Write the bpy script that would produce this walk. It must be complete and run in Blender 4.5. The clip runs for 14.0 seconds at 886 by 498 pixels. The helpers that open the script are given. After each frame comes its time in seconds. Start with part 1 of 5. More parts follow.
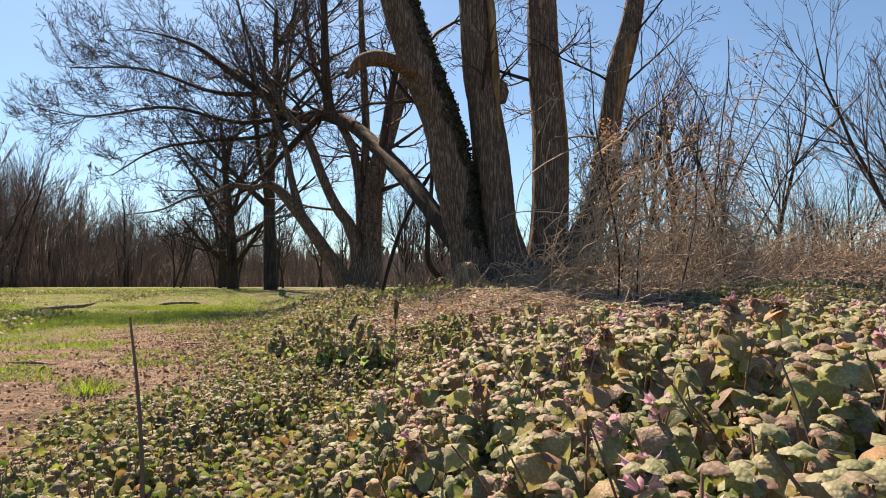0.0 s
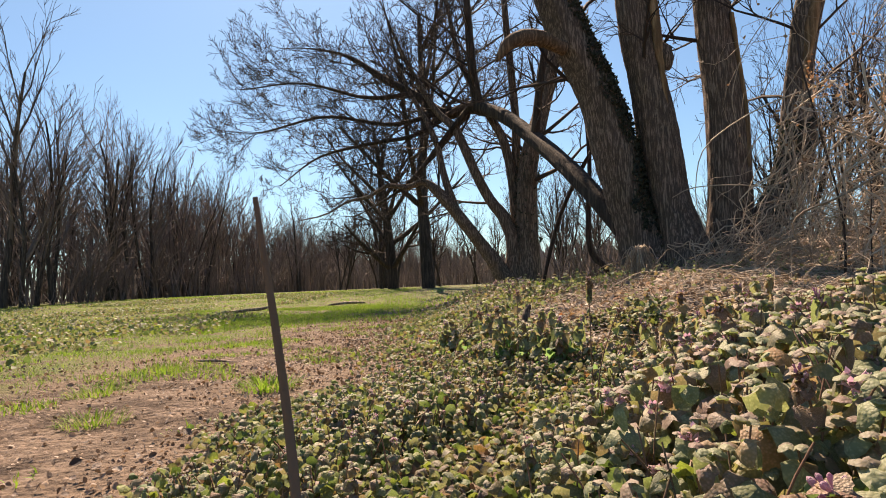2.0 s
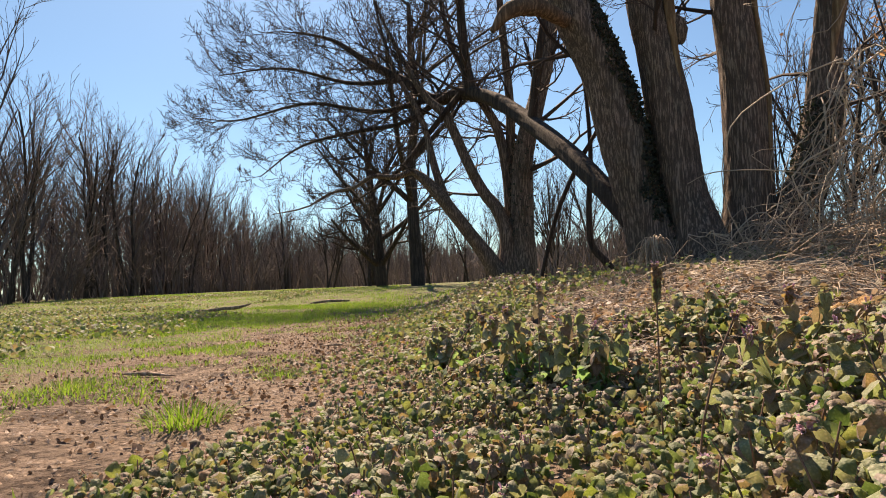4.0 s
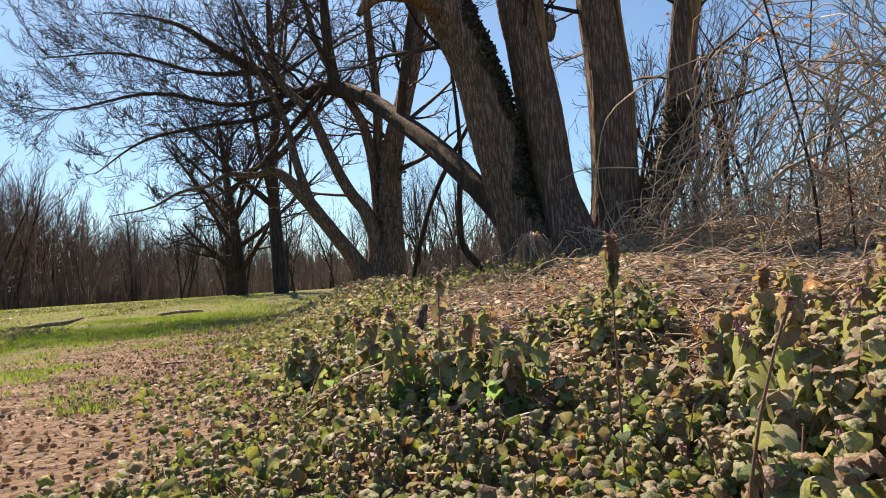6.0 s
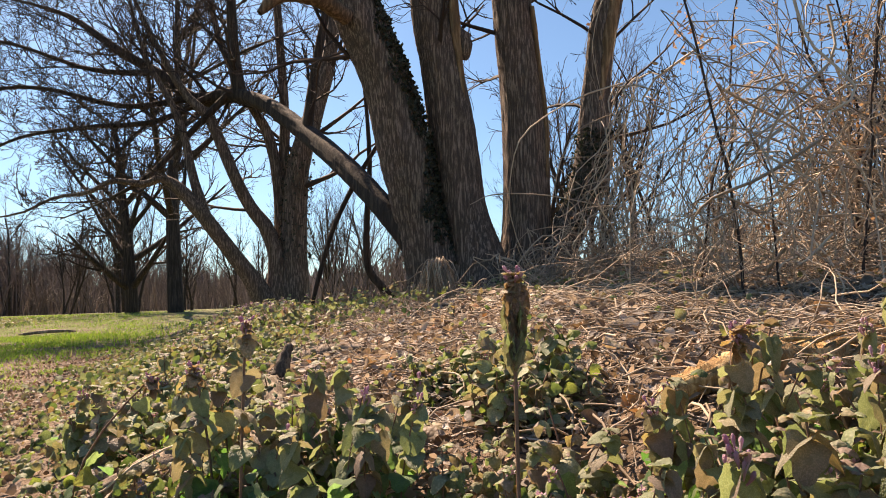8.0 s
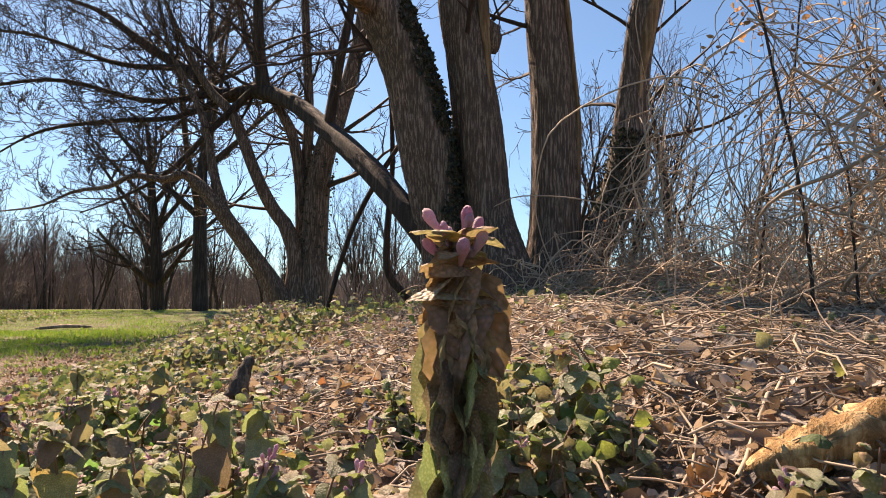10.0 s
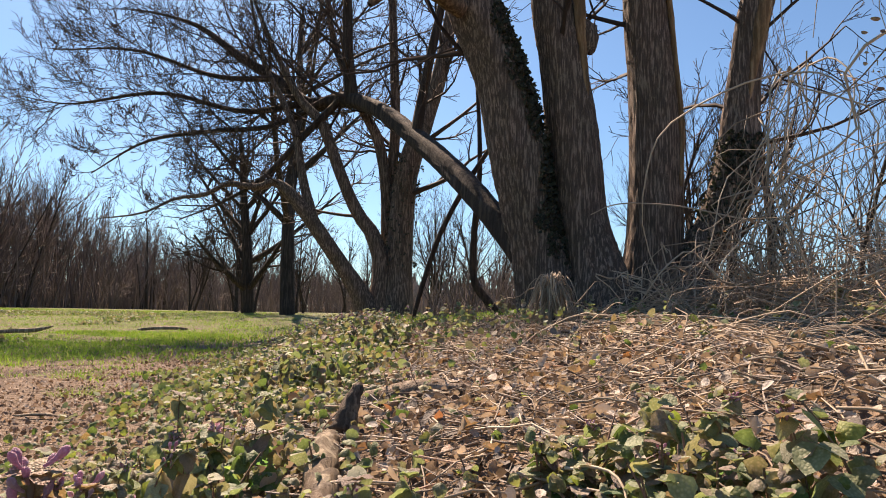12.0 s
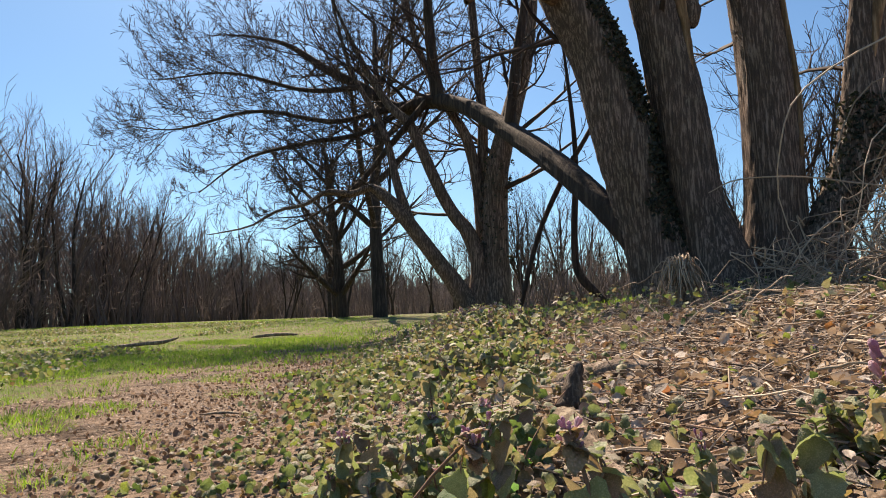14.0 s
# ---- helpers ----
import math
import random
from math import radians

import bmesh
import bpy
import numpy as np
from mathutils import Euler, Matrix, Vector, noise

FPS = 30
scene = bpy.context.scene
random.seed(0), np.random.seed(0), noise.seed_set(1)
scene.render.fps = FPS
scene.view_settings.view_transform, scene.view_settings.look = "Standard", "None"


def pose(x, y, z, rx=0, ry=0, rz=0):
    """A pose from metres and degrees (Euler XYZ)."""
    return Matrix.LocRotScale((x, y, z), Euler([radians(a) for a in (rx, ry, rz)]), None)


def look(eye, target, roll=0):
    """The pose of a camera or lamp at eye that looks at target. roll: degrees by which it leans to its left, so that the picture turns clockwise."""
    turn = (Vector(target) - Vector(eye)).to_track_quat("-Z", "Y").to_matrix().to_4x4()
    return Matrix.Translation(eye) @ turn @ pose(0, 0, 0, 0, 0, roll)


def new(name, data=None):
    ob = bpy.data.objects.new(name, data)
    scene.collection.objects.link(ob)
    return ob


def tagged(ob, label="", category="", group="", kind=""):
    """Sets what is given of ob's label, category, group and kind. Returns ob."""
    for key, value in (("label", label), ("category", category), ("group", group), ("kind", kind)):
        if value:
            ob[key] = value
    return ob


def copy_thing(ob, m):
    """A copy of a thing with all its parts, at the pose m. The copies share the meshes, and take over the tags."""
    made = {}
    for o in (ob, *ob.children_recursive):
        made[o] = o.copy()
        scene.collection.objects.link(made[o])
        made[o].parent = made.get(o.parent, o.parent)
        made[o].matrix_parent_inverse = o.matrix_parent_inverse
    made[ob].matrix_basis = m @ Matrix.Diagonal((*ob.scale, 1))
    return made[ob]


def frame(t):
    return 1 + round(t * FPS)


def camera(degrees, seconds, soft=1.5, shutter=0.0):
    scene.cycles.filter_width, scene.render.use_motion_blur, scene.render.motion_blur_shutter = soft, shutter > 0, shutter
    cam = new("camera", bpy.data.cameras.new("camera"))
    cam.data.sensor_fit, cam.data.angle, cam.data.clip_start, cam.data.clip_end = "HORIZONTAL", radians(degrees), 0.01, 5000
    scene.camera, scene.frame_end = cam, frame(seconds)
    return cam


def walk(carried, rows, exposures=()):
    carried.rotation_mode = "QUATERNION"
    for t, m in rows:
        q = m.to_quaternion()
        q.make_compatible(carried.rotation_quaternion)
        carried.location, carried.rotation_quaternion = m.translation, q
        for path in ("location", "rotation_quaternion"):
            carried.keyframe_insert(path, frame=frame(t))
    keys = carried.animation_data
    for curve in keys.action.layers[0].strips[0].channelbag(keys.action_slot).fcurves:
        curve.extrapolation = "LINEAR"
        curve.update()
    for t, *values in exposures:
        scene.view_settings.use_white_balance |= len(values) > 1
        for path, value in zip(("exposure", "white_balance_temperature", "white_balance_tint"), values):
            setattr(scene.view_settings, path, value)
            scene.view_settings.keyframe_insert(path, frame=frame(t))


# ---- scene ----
# ---- camera ----
U = 2.8          # metres to one unit of the plan
EYE = 0.40       # the first eye above the soil, in units of the plan


def at(x, y, z):
    """A place of the plan (z counted from the first eye) in metres."""
    return Vector((x * U, y * U, (z + EYE) * U))


def eye_pose(x, y, z, yaw, pitch, roll):
    a, b = radians(yaw), radians(pitch)
    way = Vector((-math.sin(a) * math.cos(b), math.cos(a) * math.cos(b), math.sin(b)))
    eye = at(x, y, z)
    return look(eye, eye + way, roll)


cam = camera(70.0, 14.0, 1.0)
# seconds, plan x, y, z, yaw, pitch, roll
PATH = [
    (0.0, 0.000, 0.000, 0.000, -0.00, 3.50, -0.00),
    (0.5, -0.048, 0.121, -0.027, 4.26, 3.28, -0.42),
    (1.0, -0.081, 0.209, -0.043, 8.27, 3.07, -1.25),
    (1.5, -0.116, 0.293, -0.049, 10.83, 3.09, -2.13),
    (2.0, -0.166, 0.369, -0.056, 13.64, 3.43, -2.37),
    (4.5, -0.403, 1.264, -0.087, 11.92, 2.97, -2.35),
    (5.0, -0.449, 1.325, -0.103, 8.38, 2.58, -3.66),
    (5.5, -0.457, 1.527, -0.104, 4.57, 2.73, -3.68),
    (6.0, -0.458, 1.651, -0.106, 0.67, 3.11, -3.72),
    (6.5, -0.432, 1.808, -0.094, -1.04, 3.70, -3.60),
    (7.0, -0.389, 1.907, -0.088, -3.01, 4.23, -3.46),
    (7.5, -0.373, 1.995, -0.083, -5.35, 4.50, -2.84),
    (8.0, -0.336, 2.106, -0.070, -7.25, 4.80, -2.09),
    (10.5, -0.211, 2.568, -0.064, -3.68, 5.56, 0.51),
    (11.0, -0.211, 2.605, -0.035, -2.49, 5.69, 1.12),
    (11.5, -0.254, 2.633, -0.025, -0.43, 5.97, 1.28),
    (12.0, -0.324, 2.706, -0.026, 2.46, 6.05, 1.06),
    (12.5, -0.384, 2.710, -0.031, 5.62, 6.00, 0.59),
    (13.0, -0.468, 2.667, -0.048, 7.95, 5.85, -0.46),
    (13.5, -0.564, 2.621, -0.063, 9.41, 5.88, -1.69),
    (14.0, -0.626, 2.649, -0.062, 9.59, 5.90, -2.01),
]
walk(cam, [(row[0], eye_pose(*row[1:])) for row in PATH], [(0.0, 1.17, 8250, 23), (5.0, 1.1, 8150, 21), (7.5, 1.33, 8200, 23), (11.0, 1.28, 7950, 25), (14.0, 1.07, 7500, 18)])

# ---- light ----
SUN_TURN, SUN_UP = 25.0, 47.0
world = bpy.data.worlds.new("sky")
scene.world = world
world.use_nodes = True
wn = world.node_tree.nodes
sky = wn.new("ShaderNodeTexSky")
sky.sky_type, sky.sun_disc = "NISHITA", False
sky.sun_elevation, sky.sun_rotation = radians(SUN_UP), radians(-SUN_TURN)
sky.air_density, sky.dust_density, sky.ozone_density = 1.0, 0.5, 2.0
wn["Background"].inputs["Strength"].default_value = 0.067
haze = wn.new("ShaderNodeMix")
haze.data_type, haze.blend_type = "RGBA", "MULTIPLY"
haze.inputs[0].default_value, haze.inputs[7].default_value = 1.0, (0.57, 0.88, 1.06, 1)
world.node_tree.links.new(sky.outputs[0], haze.inputs[6])
world.node_tree.links.new(haze.outputs[2], wn["Background"].inputs[0])
sun = new("sun", bpy.data.lights.new("sun", "SUN"))
sun.data.energy, sun.data.angle, sun.data.color = 5.0, radians(0.5), (1.0, 0.9, 0.76)
sun.matrix_world = look((0, 0, 0), (math.sin(radians(SUN_TURN)) * math.cos(radians(SUN_UP)),
                                    -math.cos(radians(SUN_TURN)) * math.cos(radians(SUN_UP)), -math.sin(radians(SUN_UP))))


# ---- materials ----
class Mat:
    """A small wrapper to write node materials in few lines."""

    def __init__(self, name, rough=0.85):
        self.m = bpy.data.materials.new(name)
        self.m.use_nodes = True
        self.t = self.m.node_tree
        self.b = self.t.nodes["Principled BSDF"]
        self.b.inputs["Roughness"].default_value = rough
        self.b.inputs["Specular IOR Level"].default_value = 0.25
        self.obj = self.node("ShaderNodeTexCoord").outputs["Object"]

    def node(self, kind, **values):
        n = self.t.nodes.new(kind)
        for k, v in values.items():
            n.inputs[k].default_value = v
        return n

    def link(self, a, b):
        self.t.links.new(a, b)

    def noise(self, scale, detail=5.0, rough=0.6, stretch=(1, 1, 1), source=None):
        mp = self.node("ShaderNodeMapping")
        mp.inputs["Scale"].default_value = stretch
        self.link(source or self.obj, mp.inputs["Vector"])
        n = self.node("ShaderNodeTexNoise", Scale=scale, Detail=detail, Roughness=rough)
        self.link(mp.outputs[0], n.inputs["Vector"])
        return n.outputs["Fac"]

    def ramp(self, fac, *stops):
        n = self.node("ShaderNodeValToRGB")
        e = n.color_ramp.elements
        while len(e) < len(stops):
            e.new(0.5)
        for s, (pos, col) in zip(e, stops):
            s.position, s.color = pos, (*col, 1)
        self.link(fac, n.inputs[0])
        return n.outputs["Color"]

    def mix(self, fac, a, b, kind="MIX"):
        n = self.node("ShaderNodeMix")
        n.data_type, n.blend_type = "RGBA", kind
        for value, socket in ((fac, n.inputs[0]), (a, n.inputs[6]), (b, n.inputs[7])):
            if isinstance(value, (int, float)):
                socket.default_value = value
            elif isinstance(value, tuple):
                socket.default_value = (*value, 1)
            else:
                self.link(value, socket)
        return n.outputs[2]

    def maths(self, op, a, b=0.0):
        n = self.node("ShaderNodeMath")
        n.operation = op
        for value, socket in ((a, n.inputs[0]), (b, n.inputs[1])):
            if isinstance(value, (int, float)):
                socket.default_value = value
            else:
                self.link(value, socket)
        return n.outputs[0]

    def island(self):
        return self.node("ShaderNodeNewGeometry").outputs["Random Per Island"]

    def thing(self):
        return self.node("ShaderNodeObjectInfo").outputs["Random"]

    def color(self, c):
        self.link(c, self.b.inputs["Base Color"])
        return self

    def bump(self, height, strength=0.5, distance=0.02):
        n = self.node("ShaderNodeBump", Strength=strength, Distance=distance)
        self.link(height, n.inputs["Height"])
        self.link(n.outputs[0], self.b.inputs["Normal"])
        return self

    def thin(self, c, amount):
        """Lets light through a leaf."""
        tr = self.node("ShaderNodeBsdfTranslucent")
        self.link(c, tr.inputs["Color"])
        mx = self.node("ShaderNodeMixShader", Fac=amount)
        out = self.t.nodes["Material Output"]
        self.link(self.b.outputs[0], mx.inputs[1])
        self.link(tr.outputs[0], mx.inputs[2])
        self.link(mx.outputs[0], out.inputs["Surface"])
        return self


def bark_material(name, dark, light, ridge=7.0, strength=1.0):
    m = Mat(name, 0.9)
    ridges = m.noise(ridge, 6, 0.65, (1, 1, 0.08))
    broad = m.noise(0.9, 4)
    fine = m.noise(ridge * 6, 4, 0.7, (1, 1, 0.3))
    c = m.ramp(ridges, (0.41, tuple(v * 0.5 for v in dark)), (0.5, dark), (0.6, light))
    c = m.mix(m.ramp(broad, (0.4, (0, 0, 0)), (0.65, (1, 1, 1))), c, m.mix(1.0, c, (0.72, 0.78, 0.7), "MULTIPLY"))
    m.color(m.mix(0.25, c, m.ramp(fine, (0.3, dark), (0.7, light))))
    m.bump(m.maths("ADD", ridges, m.maths("MULTIPLY", fine, 0.3)), strength, 0.6 / ridge)
    return m.m


def plain_material(name, low, high, scale=4.0, rough=0.85, bump=0.4, by="island", stretch=(1, 1, 1), clear=0.0):
    m = Mat(name, rough)
    n = m.noise(scale, 5, 0.6, stretch)
    pick = m.island() if by == "island" else m.thing()
    c = m.mix(m.maths("ADD", m.maths("MULTIPLY", pick, 0.65), m.maths("MULTIPLY", n, 0.35)), low, high)
    m.color(c).bump(n, bump, 0.02)
    if clear:
        m.thin(c, clear)
    return m.m


def leaf_material(name, stops, clear=0.35, rough=0.6, scale=14.0, by="island", cells=0.0, glow=(0.98, 1.1, 0.68), sheen=0.075):
    """Leaves whose colour is picked leaf by leaf from the stops, with blotches and, where cells is set, puckered veins."""
    m = Mat(name, rough)
    c = m.ramp(m.island() if by == "island" else m.thing(), *stops)
    n = m.noise(scale, 4, 0.65)
    c = m.mix(m.ramp(n, (0.35, (0, 0, 0)), (0.75, (0.7, 0.7, 0.7))), c, m.mix(1.0, c, (0.62, 0.58, 0.5), "MULTIPLY"))
    if cells:
        vor = m.node("ShaderNodeTexVoronoi", Scale=cells)
        m.link(m.obj, vor.inputs["Vector"])
        c = m.mix(m.ramp(vor.outputs["Distance"], (0.1, (0, 0, 0)), (0.6, (0.8, 0.8, 0.8))), c, m.mix(1.0, c, (0.55, 0.62, 0.5), "MULTIPLY"))
        m.color(c).bump(m.maths("MULTIPLY", vor.outputs["Distance"], -1.0), 0.7 if cells > 20 else 0.35, 0.3 / cells if cells > 20 else 0.015)
    else:
        m.color(c).bump(m.noise(scale * 3, 3), 0.6, 0.02)
    if clear:
        m.thin(m.mix(1.0, c, glow, "MULTIPLY"), clear)
    m.b.inputs["Sheen Weight"].default_value = sheen
    m.b.inputs["Specular IOR Level"].default_value = 0.38
    return m.m


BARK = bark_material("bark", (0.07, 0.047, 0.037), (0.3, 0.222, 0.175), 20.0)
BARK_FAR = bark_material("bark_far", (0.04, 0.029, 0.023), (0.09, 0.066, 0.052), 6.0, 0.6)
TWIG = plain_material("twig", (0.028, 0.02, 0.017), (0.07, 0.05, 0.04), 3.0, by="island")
# twigs and bark of the wood, lightened to hold backlight and haze
TWIG_WOOD_HAZY = plain_material("twig_wood_hazy", (0.07, 0.054, 0.05), (0.2, 0.158, 0.145), 3.0, by="island")
BARK_WOOD_HAZY = bark_material("bark_wood_hazy", (0.05, 0.038, 0.033), (0.12, 0.093, 0.08), 6.0, 0.6)
# horizon stems: aerial haze painted in as a pale grey-brown
TWIG_FAR_HAZE = plain_material("twig_far_haze", (0.2, 0.155, 0.14), (0.32, 0.26, 0.24), 3.0, by="island")
WOOD_BARE = bark_material("bare_wood", (0.2, 0.115, 0.06), (0.38, 0.25, 0.15), 9.0, 0.6)
WOOD_DEAD = bark_material("dead_wood", (0.1, 0.062, 0.04), (0.26, 0.17, 0.11), 9.0, 0.6)
MOSS = leaf_material("moss", ((0.0, (0.012, 0.016, 0.008)), (0.6, (0.03, 0.035, 0.016)), (1.0, (0.05, 0.05, 0.03))), 0.15)
VINE = plain_material("dry_vine", (0.14, 0.094, 0.06), (0.6, 0.475, 0.345), 5.0, 0.7)
VINE_LEAF = leaf_material("dry_vine_leaf", ((0.0, (0.2, 0.1, 0.06)), (0.5, (0.38, 0.24, 0.15)), (1.0, (0.52, 0.38, 0.26))), 0.4, glow=(1.4, 1.1, 0.7))
LITTER_PATH = leaf_material("path_leaf", ((0.0, (0.07, 0.047, 0.034)), (0.5, (0.2, 0.142, 0.105)), (0.85, (0.36, 0.27, 0.21)), (1.0, (0.56, 0.45, 0.36))), 0.2, 0.65, glow=(1.15, 1.0, 0.8))
LITTER = leaf_material("litter_leaf", ((0.0, (0.08, 0.058, 0.045)), (0.35, (0.22, 0.178, 0.145)), (0.7, (0.43, 0.362, 0.3)), (0.95, (0.64, 0.56, 0.48)), (1.0, (0.42, 0.2, 0.1))), 0.3, 0.6, glow=(1.15, 1.0, 0.8))
NETTLE_STOPS = ((0.0, (0.12, 0.17, 0.065)), (0.2, (0.2, 0.26, 0.11)), (0.42, (0.34, 0.35, 0.24)), (0.6, (0.4, 0.34, 0.27)), (0.74, (0.3, 0.21, 0.175)), (0.85, (0.38, 0.43, 0.12)), (0.94, (0.4, 0.29, 0.24)), (1.0, (0.42, 0.22, 0.13)))
NETTLE = leaf_material("nettle_leaf", NETTLE_STOPS, 0.42, 0.6, 14.0, "island", 85.0, sheen=0.1)
NEAR_STOPS = ((0.0, (0.1, 0.22, 0.07)), (0.3, (0.17, 0.34, 0.11)), (0.6, (0.29, 0.42, 0.24)), (0.8, (0.34, 0.4, 0.27)), (0.93, (0.42, 0.54, 0.12)), (1.0, (0.42, 0.27, 0.18)))
NETTLE_NEAR = leaf_material("nettle_leaf_near", NEAR_STOPS, 0.62, 0.5, 1.5, "thing", 8.5, glow=(1.05, 1.2, 0.75), sheen=0.2)
TOP_STOPS = ((0.0, (0.36, 0.22, 0.2)), (0.25, (0.44, 0.33, 0.29)), (0.45, (0.34, 0.37, 0.22)), (0.7, (0.42, 0.44, 0.28)), (0.9, (0.5, 0.47, 0.34)), (1.0, (0.56, 0.32, 0.19)))
NETTLE_TOP = leaf_material("nettle_top", TOP_STOPS, 0.4, 0.6, 14.0, "island", 85.0, sheen=0.1)
TOP_NEAR = leaf_material("nettle_top_near", TOP_STOPS, 0.45, 0.48, 1.5, "thing", 8.5)
BRACT = leaf_material("nettle_bract", ((0.0, (0.4, 0.22, 0.17)), (0.4, (0.52, 0.31, 0.25)), (0.75, (0.55, 0.42, 0.33)), (1.0, (0.62, 0.33, 0.17))), 0.4, 0.55, 1.5, "thing", 3.2)
PETAL = leaf_material("petal", ((0.0, (0.5, 0.26, 0.37)), (0.5, (0.66, 0.42, 0.54)), (1.0, (0.76, 0.56, 0.62))), 0.35, 0.5, 2.0, "thing", glow=(1.1, 0.9, 1.05))
STEM = plain_material("stem", (0.14, 0.1, 0.06), (0.22, 0.12, 0.09), 20.0)
GRASS = leaf_material("grass", ((0.0, (0.12, 0.21, 0.03)), (0.5, (0.22, 0.35, 0.05)), (0.85, (0.3, 0.42, 0.08)), (1.0, (0.45, 0.38, 0.2))), 0.45)


# ---- shapes ----
def mesh_np(name, verts, faces, material, smooth=False):
    """A mesh from arrays in units of the plan: verts (n, 3), faces a list of arrays of equal-sided faces."""
    me = bpy.data.meshes.new(name)
    faces = [np.asarray(f, np.int32) for f in faces if len(f)]
    loops = np.concatenate([f.ravel() for f in faces])
    sizes = np.concatenate([np.full(len(f), f.shape[1], np.int32) for f in faces])
    me.vertices.add(len(verts))
    me.vertices.foreach_set("co", (np.asarray(verts, np.float32) * U).ravel())
    me.loops.add(len(loops))
    me.loops.foreach_set("vertex_index", loops)
    me.polygons.add(len(sizes))
    me.polygons.foreach_set("loop_start", np.concatenate([[0], np.cumsum(sizes)[:-1]]).astype(np.int32))
    if smooth:
        me.polygons.foreach_set("use_smooth", np.ones(len(sizes), bool))
    me.materials.append(material)
    me.update(calc_edges=True)
    return me


def thing(name, me, x=0.0, y=0.0, z=-EYE, turn=0.0, label="", category="", group="", kind=""):
    """A top-level object (me may be None: an Empty) at a place of the plan."""
    ob = new(name, me)
    ob.matrix_world = Matrix.Translation(at(x, y, z)) @ pose(0, 0, 0, 0, 0, turn)
    return tagged(ob, label, category, group, kind)


def part(name, me, parent, label=""):
    ob = new(name, me)
    ob.parent = parent
    return tagged(ob, label)


def tube_arrays(polys, sides=6, lump=0.0, seed=0):
    """Tubes along polylines of (points, radii)."""
    rnd = np.random.default_rng(seed)
    turn = np.arange(sides) * 2 * math.pi / sides
    ring = np.stack([np.cos(turn), np.sin(turn)], -1)
    vs, fs, base = [], [], 0
    for pts, rad in polys:
        pts = np.asarray(pts, float)
        rad = np.asarray(rad, float)
        n = len(pts)
        tan = np.empty_like(pts)
        tan[1:-1] = pts[2:] - pts[:-2]
        tan[0], tan[-1] = pts[1] - pts[0], pts[-1] - pts[-2]
        tan /= np.linalg.norm(tan, axis=1, keepdims=True) + 1e-9
        mean = pts[-1] - pts[0]
        ref = np.array([0, 0, 1.0]) if abs(mean[2]) < 0.8 * np.linalg.norm(mean) else np.array([0, 1.0, 0])
        u = np.cross(tan, ref)
        u /= np.linalg.norm(u, axis=1, keepdims=True) + 1e-9
        v = np.cross(tan, u)
        r = rad[:, None] * (1 + lump * rnd.normal(size=(n, sides))) if lump else rad[:, None] * np.ones((n, sides))
        vs.append((pts[:, None] + r[..., None] * (ring[None, :, :1] * u[:, None] + ring[None, :, 1:] * v[:, None])).reshape(-1, 3))
        a = base + (np.arange(n - 1)[:, None] * sides + np.arange(sides)[None])
        b = base + (np.arange(n - 1)[:, None] * sides + (np.arange(sides)[None] + 1) % sides)
        fs.append(np.stack([a, b, b + sides, a + sides], -1).reshape(-1, 4))
        base += n * sides
    return np.concatenate(vs), np.concatenate(fs)


def curve_through(points, n):
    """A smooth line through (x, y, z, r) rows, n points."""
    p = np.asarray(points, float)
    q = np.vstack([2 * p[0] - p[1], p, 2 * p[-1] - p[-2]])
    out = []
    for s in np.linspace(0, len(p) - 1 - 1e-6, n):
        i, f = int(s), s - int(s)
        a, b, c, d = q[i:i + 4]
        out.append(0.5 * (2 * b + (c - a) * f + (2 * a - 5 * b + 4 * c - d) * f * f + (3 * b - a - 3 * c + d) * f ** 3))
    out = np.array(out)
    return out[:, :3], np.maximum(out[:, 3], 0.001)


def grow(out, p, d, length, r, level, rnd, up=0.08, wob=0.16, kids=(5, 5, 4), thin=0.004, shrink=0.55, spread=(25, 60), first=0.25, joints=(7, 5, 5, 4, 4)):
    """A branch and its side branches, added to out[level] as polylines."""
    n = joints[min(level, 4)]
    pts, rad = [np.array(p, float)], [r]
    d = np.array(d, float) / np.linalg.norm(d)
    tip = max(thin, r * 0.3)
    ways = [d]
    for i in range(n):
        d = d + np.array([rnd.gauss(0, wob), rnd.gauss(0, wob), rnd.gauss(0, wob) + up])
        d /= np.linalg.norm(d)
        pts.append(pts[-1] + d * length / n)
        rad.append(r + (tip - r) * (i + 1) / n)
        ways.append(d)
    out.setdefault(level, []).append((np.array(pts), np.array(rad)))
    if level < len(kids):
        for k in range(kids[level]):
            f = first + (1 - first) * (k + rnd.random()) / kids[level]
            i = min(n, max(1, int(f * n + 0.5)))
            side = np.cross(ways[i], [rnd.gauss(0, 1), rnd.gauss(0, 1), rnd.gauss(0, 1)])
            side /= np.linalg.norm(side) + 1e-9
            a = radians(rnd.uniform(*spread))
            way = ways[i] * math.cos(a) + side * math.sin(a)
            grow(out, pts[i], way, length * shrink * rnd.uniform(0.7, 1.25) * (1.15 - 0.5 * f), max(thin, rad[i] * 0.6), level + 1, rnd, up, wob, kids, thin, shrink, spread, 0.25, joints)


def branches_mesh(name, out, levels, material, sides):
    polys = [q for lv in levels for q in out.get(lv, [])]
    return mesh_np(name, *[(v, [f]) for v, f in [tube_arrays(polys, sides)]][0], material, True)


